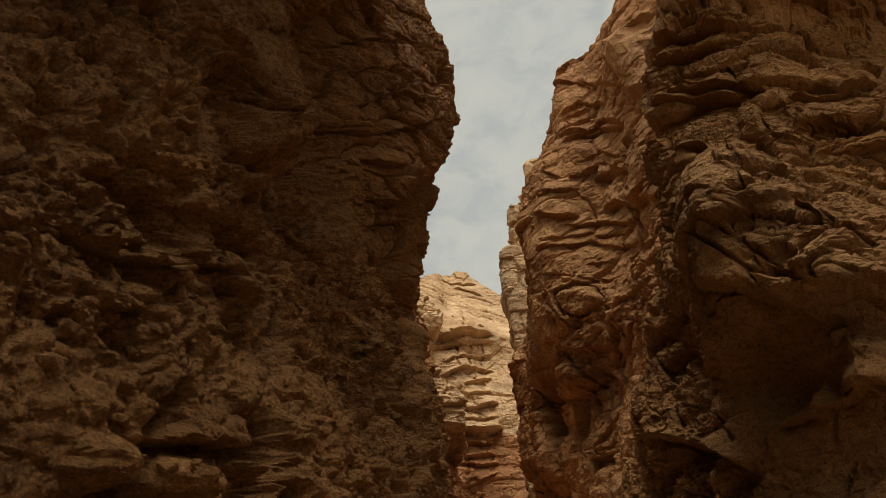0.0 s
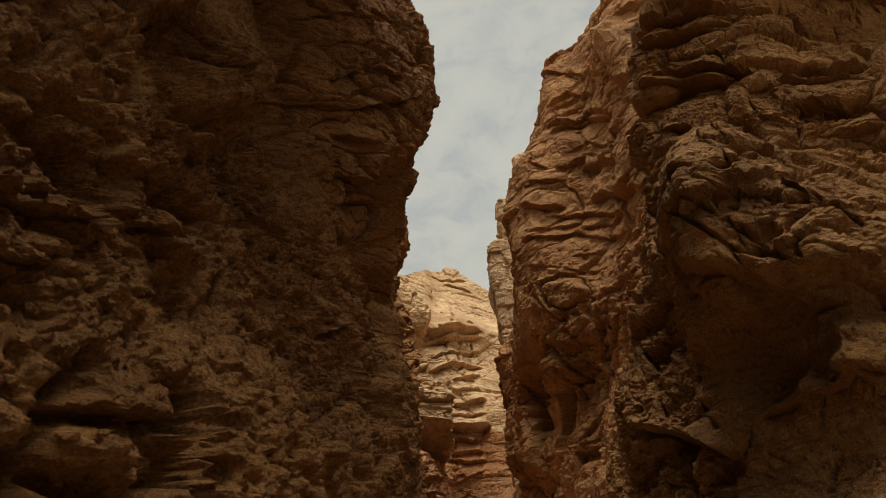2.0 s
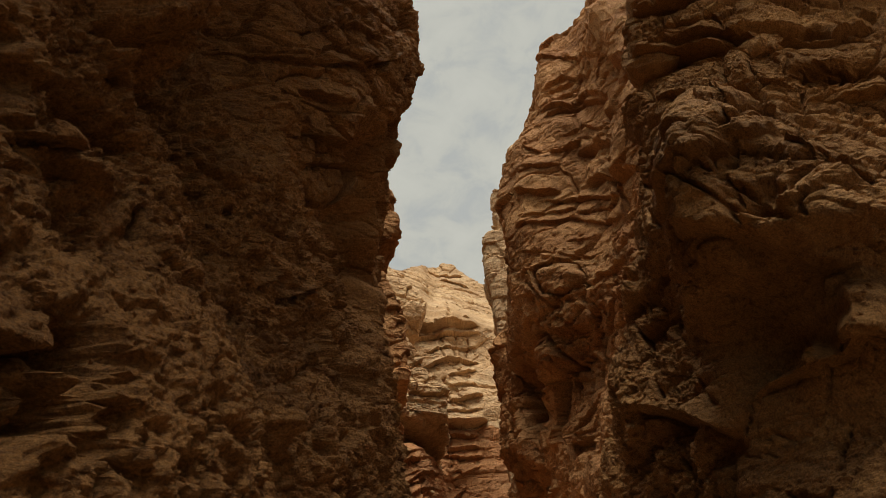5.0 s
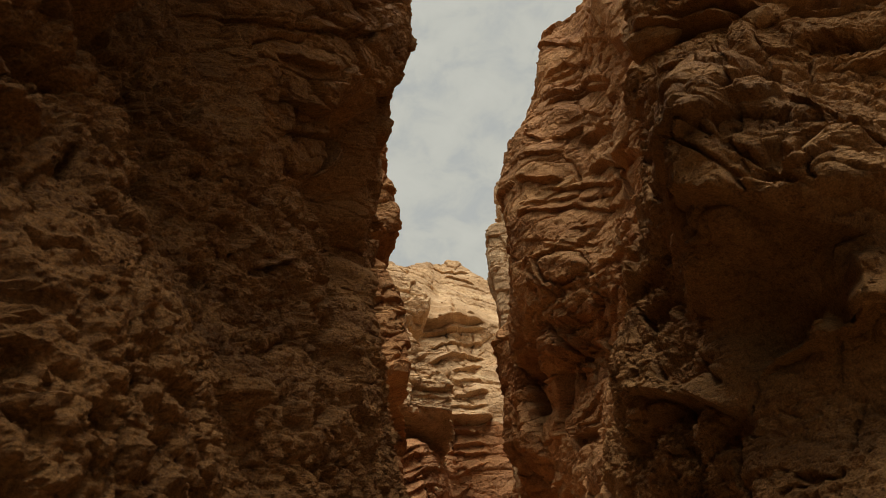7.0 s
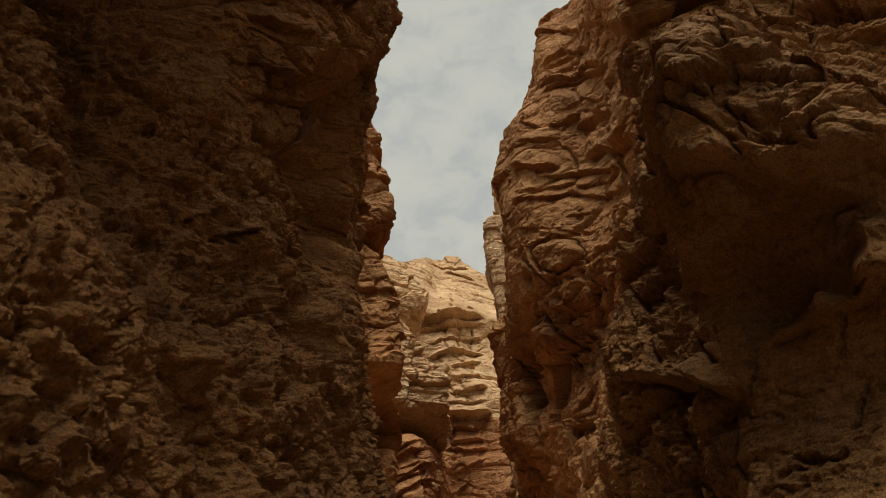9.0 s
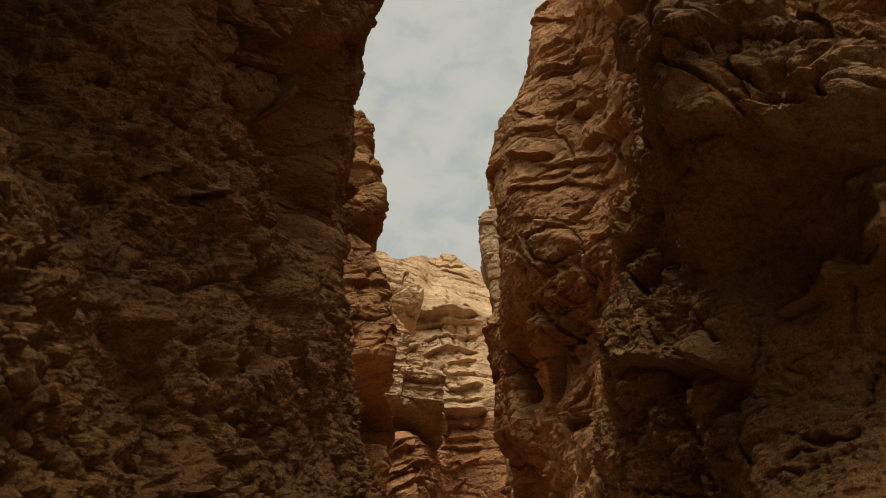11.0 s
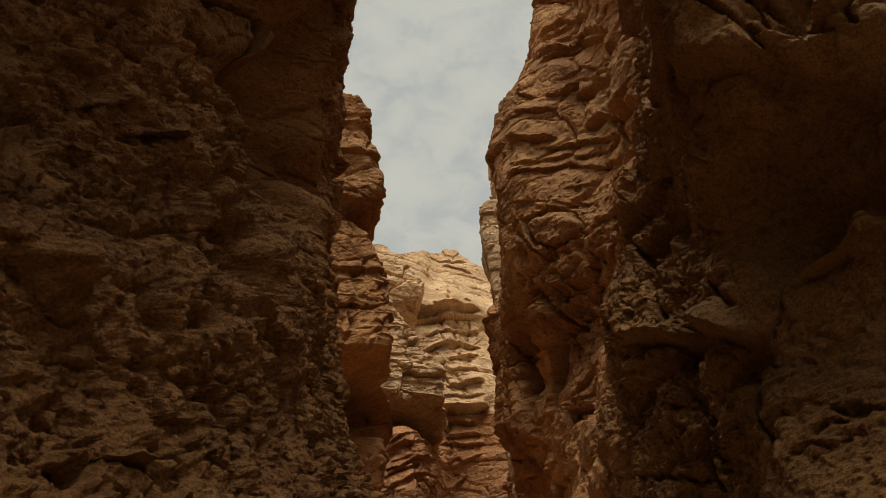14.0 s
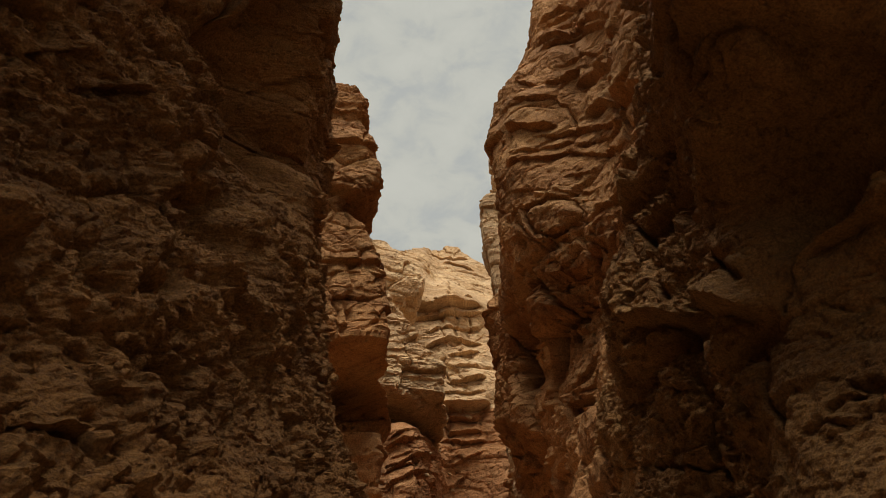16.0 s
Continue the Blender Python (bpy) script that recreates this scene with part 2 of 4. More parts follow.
def rock_face(name, place, depth, us, zs, top, relief, material, back=6.0, features=()):
    """A rock face over the grid us x zs: depth(us, zs) goes through place(u, d, z) into the world; above top(u) it turns back into a plateau.
    features: rows (u0, u1, z0, z1, f) that add f(u, z) to the depth inside that window."""
    U, Z = np.meshgrid(us, zs, indexing="ij")
    T = top(us)[:, None] + 0 * Z
    D = depth(us, zs)
    over = np.maximum(Z - T, 0)
    H = np.minimum(Z, T) + 0.12 * over
    D = D - over * back
    smooth = np.stack(place(U, D, H), -1)
    N = np.cross(np.gradient(smooth, axis=0), np.gradient(smooth, axis=1))
    N /= np.maximum(np.linalg.norm(N, axis=2, keepdims=True), 1e-9)
    facing = np.array(place(0.0, 1.0, 0.0)) - np.array(place(0.0, 0.0, 0.0))
    flip = np.sign((N * facing).sum(2).mean())
    N = N * flip + 0.35 * facing
    N /= np.linalg.norm(N, axis=2, keepdims=True)
    for u0, u1, z0, z1, f in features:
        i0, i1 = np.searchsorted(us, (u0, u1))
        j0, j1 = np.searchsorted(zs, (z0, z1))
        if i1 > i0 and j1 > j0:
            D[i0:i1, j0:j1] += f(U[i0:i1, j0:j1], Z[i0:i1, j0:j1])
    P = np.stack(place(U, D, H), -1)
    P = P + N * relief(P.reshape(-1, 3)).reshape(U.shape)[..., None]
    nu, nz = U.shape
    i = np.arange(nu * nz).reshape(nu, nz)
    quads = np.stack([i[:-1, :-1], i[1:, :-1], i[1:, 1:], i[:-1, 1:]], -1).reshape(-1, 4)
    if flip < 0:
        quads = quads[:, ::-1]
    me = bpy.data.meshes.new(name)
    me.vertices.add(nu * nz)
    me.vertices.foreach_set("co", P.reshape(-1).astype(np.float32))
    me.loops.add(quads.size)
    me.loops.foreach_set("vertex_index", quads.reshape(-1).astype(np.int32))
    me.polygons.add(len(quads))
    me.polygons.foreach_set("loop_start", np.arange(0, quads.size, 4, dtype=np.int32))
    me.update(calc_edges=True)
    me.polygons.foreach_set("use_smooth", np.zeros(len(quads), bool))
    me.materials.append(material)
    ob = new(name, me)
    FACES[ob] = (us, zs, P, N)
    return ob


FACES = {}
R2 = math.sqrt(0.5)


def facing_east(u, d, z):
    return d, u, z


def facing_southwest(u, d, z):
    return R2 * (u - d), R2 * (-u - d), z


def facing_southeast(u, d, z):
    return R2 * (u + d), R2 * (u - d), z


def facing_south(u, d, z):
    return u, -d, z


def swell(u, z, ru, rz, height, turn=0.0, power=2.0):
    """A bulge (or, with a negative height, a hollow) in a face."""
    c, s = math.cos(radians(turn)), math.sin(radians(turn))
    m = 2.6 * max(ru, rz)

    def f(U, Z):
        a, b = U - u, Z - z
        wob = 1 + 0.2 * np.sin(5 * np.arctan2(b, a) + 3 * u) + 0.15 * np.sin(9 * np.arctan2(b, a) + 7 * z)
        r = (((a * c + b * s) / ru) ** 2 + ((b * c - a * s) / rz) ** 2) * wob
        return height * np.exp(-(r ** (power / 2)))

    return u - m, u + m, z - m, z + m, f


def groove(line, width, deep):
    """A joint cut along a line of (u, z)."""
    q = np.array(line)
    m = 3 * width + 0.1

    def f(U, Z):
        wob = 0.8 * width * np.sin(U * 3.1 / width * 0.2 + Z * 2.3 / width * 0.2)
        best = np.full(U.shape, 1e9)
        for (a, b), (c, d) in zip(q[:-1], q[1:]):
            n = (c - a) ** 2 + (d - b) ** 2 + 1e-9
            t = np.clip(((U - a) * (c - a) + (Z - b) * (d - b)) / n, 0, 1)
            best = np.minimum(best, np.hypot(U - a - t * (c - a) + wob, Z - b - t * (d - b) + wob))
        return -deep * np.exp(-((best / width) ** 2))

    return q[:, 0].min() - m, q[:, 0].max() + m, q[:, 1].min() - m, q[:, 1].max() + m, f


def ledge(line, out, up, under):
    """A bed whose rounded nose stands out over a hollow, its lower edge along a line of (u, z)."""
    q = np.array(line)
    u0, u1 = q[0, 0], q[-1, 0]
    soft = max(0.12 * (u1 - u0), 0.08)

    def f(U, Z):
        uneven = np.stack([U.ravel() / (1.3 * up), 0 * U.ravel() + 9.7 * u0, 0 * U.ravel()], 1)
        s = Z - np.interp(U, q[:, 0], q[:, 1]) + up * (0.20 * smooth_noise(uneven * 0.45, 5) + 0.06 * smooth_noise(uneven * 2.3, 6)).reshape(U.shape)
        ends = step_up(u0 - soft, u0 + soft, U) * (1 - step_up(u1 - soft, u1 + soft, U))
        above = out * np.exp(-((np.maximum(s, 0) / up) ** 1.5))
        below = -under * np.exp(-np.maximum(-s, 0) / (0.8 * up))
        w = step_up(-0.06 * up, 0.10 * up, s)
        return ends * (w * above + (1 - w) * below)

    return u0 - soft, u1 + soft, q[:, 1].min() - 5 * up, q[:, 1].max() + 4 * up, f


def lay(ob, material, where):
    """Another material on the faces whose middle lies in where(x, y, z)."""
    us, zs, P, N = FACES[ob]
    mid = (P[:-1, :-1] + P[1:, 1:]).reshape(-1, 3) / 2
    ob.data.materials.append(material)
    ob.data.polygons.foreach_set("material_index", where(mid[:, 0], mid[:, 1], mid[:, 2]).astype(np.int32))


def level(h):
    return lambda us: np.full(len(us), float(h))


# West wall: conglomerate apron below, recess, and a buttress with an overhanging brow.
WEST_LEVELS = (0, 2.5, 4, 5.5, 7, 8.5, 10, 12, 14, 16.5, 19, 22, 26, 40)
# Stations 4 to 12.2 lean out from 19 up, unseen, to block skylight.
WEST = (
    (-16, (-4.97, -5.57, -5.57, -5.57, -5.57, -5.37, -5.18, -4.98, -4.99, -4.99, -4.99, -5, -5, -6)),
    (0, (-4.03, -4.71, -5.1, -5.5, -5.7, -5.72, -5.54, -4.96, -4.17, -3.38, -2.99, -2.79, -2.8, -4)),
    (4, (-3.11, -3.45, -3.7, -4.22, -5, -5.76, -6.01, -5.15, -3.37, -1.58, 0.21, 1.61, 1.61, 0.6)),
    (5.9, (-2.53, -2.72, -2.74, -3.04, -3.51, -4.62, -4.89, -4.35, -2.87, -1.28, 0.72, 2.31, 2.31, 1)),
    (7.1, (-1.97, -2.09, -2.2, -2.87, -2.89, -3.07, -3.29, -3.37, -2.57, -0.88, 1.02, 2.61, 2.61, 1.2)),
    (7.8, (-1.6, -1.5, -1.57, -2.6, -2.93, -3.09, -2.83, -2.98, -2.47, -0.67, 1.22, 2.71, 2.71, 1.2)),
    (9, (-0.92, -0.76, -1.08, -1.77, -2.3, -2.38, -2.14, -2.86, -2.95, -1.46, 0.43, 1.32, 1.31, 0)),
    (9.6, (-0.32, -0.66, -1, -1.66, -2.18, -2.55, -2.66, -3.32, -3.53, -1.75, 0.23, 1.22, 1.21, -0.3)),
    (10.3, (0.08, -0.63, -1, -1.68, -3.02, -3.7, -3.97, -4.27, -4.19, -2.14, 0.23, 1.22, 1.21, -0.5)),
    (11.2, (0.49, -0.6, -1.19, -1.66, -3, -3.73, -3.94, -4.26, -4.04, -2.32, 0.64, 1.92, 2.01, 0.6)),
    (12.2, (0.9, -0.59, -1.36, -1.54, -2.28, -2.51, -2.44, -3.05, -3.46, -3.4, 0.03, 1.61, 1.61, -0.2)),
    (13.5, (1.3, 0.31, -0.71, -1.09, -2.02, -1.83, -1.99, -1.99, -1.99, -2.6, -2.19, -0.99, -0.99, -2.2)),
    (15, (1.69, 0.78, -0.07, -0.39, -1.05, -1.04, -1.51, -1.45, -0.78, -1.24, -1.8, -2.6, -2.99, -3.6)),
    (16.5, (1.89, 1.07, 0.45, -0.28, -0.25, -0.72, -0.72, -0.38, -0.28, -0.37, -1, -1.7, -2.4, -3.39)),
    (18, (1.99, 1.18, 0.67, 0.26, -0.12, -0.21, -0.46, -0.52, -0.16, 0.05, 0.25, -0.33, -1.27, -3.19)),
    (20, (2, 1.4, 1, 0.41, 0.05, -0.11, -0.26, -0.29, -0.38, -0.52, -0.09, -0.62, -1.57, -3.19)),
    (22, (2, 1.5, 1.21, 0.63, 0.06, -0.29, -0.63, -0.98, -1, -0.78, -0.82, -1.45, -2.17, -3.59)),
    (24.2, (1.91, 1.41, 1.01, 0.22, -0.26, -0.54, -0.72, -1.1, -1.21, -1.08, -1.45, -2.46, -3.18, -4.19)),
    (25.2, (1.51, 0.91, 0.41, -0.38, -0.97, -1.25, -1.34, -1.53, -1.43, -1.45, -2.36, -3.37, -4.18, -4.99)),
    (26, (0.01, -0.99, -1.99, -2.98, -3.47, -3.96, -3.95, -4.45, -4.45, -4.45, -4.96, -5.97, -6.48, -6.99)),
    (28, (-4.99, -5.99, -6.99, -7.98, -8.48, -8.97, -8.96, -9.46, -9.46, -9.46, -8.97, -8.98, -8.98, -8.99)),
)
WEST_FEATURES = (
    groove(((6.66, 4.15), (6.54, 3.95), (6.35, 3.7), (6.3, 3.3), (6.36, 3.05)), 0.09, 0.7),
    groove(((6.6, 3.74), (7.15, 3.88), (7.4, 3.95)), 0.05, 0.4),
    swell(7.76, 4.12, 0.13, 0.26, -0.8, 0, 3),
    swell(7.68, 3.55, 0.11, 0.3, -0.7, 0, 3),
    swell(6.9, 3.2, 0.45, 0.12, -0.5, 0, 3),
    swell(18.2, 12.2, 2.2, 3.0, -2.2, 0, 4),
    swell(10.64, 8.60, 1.1, 2.2, -1.0, 0, 3),
    ledge(((5.25, 5.22), (5.44, 5.22), (5.81, 5.30), (6.54, 5.59), (6.97, 5.91), (7.24, 6.19)), 0.35, 0.06, 0.30),
    ledge(((7.35, 6.07), (7.75, 6.23), (8.10, 6.50)), 0.20, 0.08, 0.25),
    ledge(((6.47, 3.69), (6.91, 3.84), (7.37, 3.96)), 0.15, 0.22, 0.30),
    ledge(((5.75, 4.66), (6.37, 5.02), (6.96, 5.44)), 0.10, 0.09, 0.15),
    swell(6.64, 5.36, 0.35, 0.14, -0.56, 0, 2),
    swell(8.23, 5.43, 0.33, 0.23, -0.48, 0, 2),
    swell(5.99, 4.50, 0.17, 0.18, -0.40, 0, 2),
    swell(7.56, 4.06, 0.15, 0.23, -0.91, 0, 4),
    swell(7.43, 3.74, 0.06, 0.21, -0.64, 0, 3),
    swell(9.06, 6.80, 0.58, 0.23, 0.32, 0, 2),
    swell(8.01, 6.18, 0.21, 0.15, 0.29, 0, 2),
    swell(5.79, 3.34, 0.19, 0.18, 0.40, 0, 3),
    swell(6.87, 3.52, 0.22, 0.17, 0.32, 0, 4),
    swell(6.51, 6.22, 0.59, 0.33, -1.23, 0, 3),
    swell(7.52, 9.03, 0.33, 0.58, -0.48, 0, 2),
    swell(8.38, 9.18, 0.32, 0.73, 0.56, 0, 4),
    swell(7.27, 9.56, 0.26, 0.39, 0.48, 0, 2),
    swell(6.42, 7.61, 0.25, 0.26, 0.32, 0, 2),
    swell(5.60, 6.70, 0.37, 0.58, -0.65, 0, 2),
    swell(8.27, 8.06, 0.28, 0.18, 0.32, 0, 2),
    swell(9.01, 8.40, 1.02, 0.39, -0.65, 0, 3),
    swell(8.63, 6.95, 0.83, 0.36, -0.48, 0, 3),
    swell(12.50, 14.28, 0.58, 2.92, -1.04, 0, 3),
    swell(12.09, 15.65, 1.96, 0.33, 0.48, 0, 2),
    swell(6.03, 3.64, 0.15, 0.16, -0.19, 0, 2),
    groove(((6.47, 3.89), (6.47, 3.69), (6.44, 3.28), (6.30, 3.08)), 0.05, 0.50),
    groove(((7.26, 3.85), (7.29, 3.32)), 0.07, 0.40),
    groove(((7.44, 3.85), (7.49, 3.43)), 0.06, 0.45),
    groove(((6.03, 3.55), (6.04, 3.35), (5.91, 3.15)), 0.05, 0.30),
    groove(((7.31, 4.39), (7.48, 4.28)), 0.05, 0.20),
    groove(((7.81, 4.28), (7.64, 3.85)), 0.05, 0.30),
    ledge(((12.72, 12.81), (13.11, 13.11), (13.90, 13.69)), 0.17, 0.41, 0.24),
    ledge(((13.06, 14.83), (13.61, 15.59), (14.50, 16.40), (15.34, 17.56)), 0.10, 0.31, 0.14),
    ledge(((13.34, 14.11), (14.34, 15.43), (15.77, 16.58)), 0.12, 0.30, 0.17),
    ledge(((13.90, 13.69), (14.87, 14.86), (16.38, 16.39)), 0.20, 0.53, 0.28),
    ledge(((13.40, 16.39), (14.20, 17.40), (15.52, 18.65)), 0.12, 0.36, 0.17),
    ledge(((13.74, 12.74), (14.29, 13.19), (14.81, 13.52)), 0.25, 0.28, 0.25),
    ledge(((13.76, 11.67), (14.73, 12.33), (15.24, 12.55)), 0.25, 0.27, 0.25),
    ledge(((15.63, 19.29), (17.00, 20.30)), 0.12, 0.37, 0.17),
    ledge(((15.20, 17.12), (16.60, 18.43), (17.48, 18.87)), 0.12, 0.35, 0.17),
    swell(12.87, 11.59, 0.17, 0.73, 0.40, -20, 2),
    swell(13.11, 10.55, 0.23, 0.72, 0.32, 0, 2),
    swell(16.17, 7.34, 0.6, 0.78, -1.04, -20, 3),
    swell(14.94, 10.55, 0.35, 0.27, -0.56, 0, 2),
    swell(17.79, 12.94, 1.62, 0.81, -0.48, 0, 3),
    swell(16.11, 6.38, 0.75, 0.21, 0.40, 0, 3),
    swell(16.90, 6.03, 0.39, 0.5, 0.24, 0, 3),
    swell(12.78, 3.59, 0.18, 0.21, -0.40, 0, 2),
    swell(14.36, 3.62, 0.28, 0.17, -0.48, 0, 2),
    swell(14.67, 4.52, 0.28, 0.19, -0.40, 0, 2),
    swell(14.99, 7.50, 0.19, 0.48, 0.32, 0, 2),
    swell(15.40, 7.80, 0.45, 0.52, -0.56, 0, 2),
    swell(12.51, 5.16, 0.27, 0.21, 0.40, 0, 3),
    swell(22.30, 8.40, 0.78, 1.41, -0.48, 0, 2),
    groove(((13.62, 4.41), (13.62, 4.01), (13.19, 3.10)), 0.05, 0.30),
    groove(((14.57, 4.42), (14.13, 3.31)), 0.05, 0.25),
    groove(((13.04, 8.80), (13.18, 8.44), (13.67, 8.12), (14.00, 8.13)), 0.05, 0.20),
    groove(((14.38, 9.44), (14.92, 9.34), (15.54, 9.43), (16.33, 9.14), (17.19, 8.72)), 0.07, 0.25),
    groove(((13.98, 5.93), (13.70, 5.20)), 0.05, 0.25),
    ledge(((12.47, 3.19), (12.78, 3.30), (13.20, 3.40)), 0.20, 0.08, 0.20),
    ledge(((13.85, 7.87), (14.09, 8.13), (14.41, 8.38)), 0.25, 0.11, 0.25),
    ledge(((13.18, 7.72), (13.48, 8.12), (13.65, 8.20)), 0.20, 0.11, 0.20),
)
wall_west = rock_face(
    "wall_west", facing_east, lambda u, z: loft(WEST_LEVELS, WEST, u, z),
    np.concatenate([np.arange(-16, 3.5, 0.3), np.arange(3.5, 10, 0.026), np.arange(10, 28, 0.036)]),
    np.concatenate([np.arange(0, 2.6, 0.2), np.arange(2.6, 13, 0.032), np.arange(13, 23, 0.045), np.arange(23, 45, 0.3)]),
    lambda u: 18 + 9 * step_up(-2, 5, u), west_relief, CONGLOMERATE, features=WEST_FEATURES)
tagged(wall_west, "rough red-brown conglomerate canyon wall with an overhanging brow", "rock wall", kind="structure")

# East wall: ledges, a great overhanging bulge and a hollow under it.
EAST_LEVELS = (0, 3, 5, 6.5, 8, 9.5, 11, 12.5, 14, 16, 18, 20, 23, 30)
# The last level leans out from station -7 on, unseen, to shade the ledges.
EAST = (
    (-18, (-28.02, -29.02, -29.02, -29.03, -28.64, -28.45, -30.06, -32.06, -34.05, -34.04, -34.03, -34.02, -34.01, -34)),
    (-15, (-23.52, -24.02, -24.83, -25.24, -25.05, -25.07, -27.09, -29.09, -32.08, -33.06, -33.03, -33.01, -33, -33)),
    (-13.5, (-22.32, -22.83, -23.23, -23.44, -23.26, -23.69, -24.53, -26.15, -29.12, -30.07, -31.03, -31.01, -31, -30.99)),
    (-12.5, (-20.82, -21.43, -21.84, -22.24, -21.86, -21.51, -22.2, -23.82, -26.16, -28.09, -29.03, -29, -28.99, -28.99)),
    (-11, (-19.83, -20.44, -20.56, -20.92, -20.55, -19.92, -20.7, -21.07, -22.75, -24.61, -26.02, -26.96, -26.97, -27.99)),
    (-10, (-19.13, -19.84, -20.21, -19.72, -19.67, -19.68, -20.13, -20.59, -21.04, -21.72, -22.79, -23.51, -23.96, -25.98)),
    (-9, (-18.32, -19.03, -19.77, -19.42, -19.48, -19.48, -19.61, -19.36, -19.47, -19.63, -19.73, -19.66, -20.55, -23.98)),
    (-8, (-17.62, -17.81, -18.06, -17.46, -17.76, -17.94, -17.85, -17.63, -18.03, -18.65, -19.21, -19.33, -19.46, -21.98)),
    (-7, (-16, -16.4, -16.8, -17.15, -16.89, -15.87, -15.55, -15.93, -16.8, -18.29, -19.23, -19.5, -19.55, -15.97)),
    (-6, (-15.4, -15.9, -16.65, -17, -16.69, -14.86, -14.59, -14.84, -16.1, -18.75, -19.44, -19.53, -20.04, -14.47)),
    (-5, (-15, -15.7, -16.6, -17, -15.72, -14.65, -14.83, -14.98, -16.73, -19.66, -19.38, -19.98, -21.12, -14.26)),
    (-4, (-14.8, -15.6, -16.6, -17, -15.22, -14.82, -15.38, -16.64, -18.72, -20.92, -20.34, -21.01, -22.81, -15.06)),
    (-2.5, (-14.6, -15.8, -17, -17.4, -17.45, -17.22, -17.58, -19.55, -21.15, -21.73, -21.75, -22.8, -24.93, -16.47)),
    (0, (-15.26, -17.03, -18.19, -18.83, -19.38, -19.73, -20.23, -21.8, -23.01, -23.5, -24.17, -25.45, -27.16, -18.97)),
    (4, (-10.96, -13.94, -15.92, -17.9, -19.89, -20.91, -21.94, -23.97, -24.98, -25.79, -26.68, -27.97, -28.97, -22.48)),
)
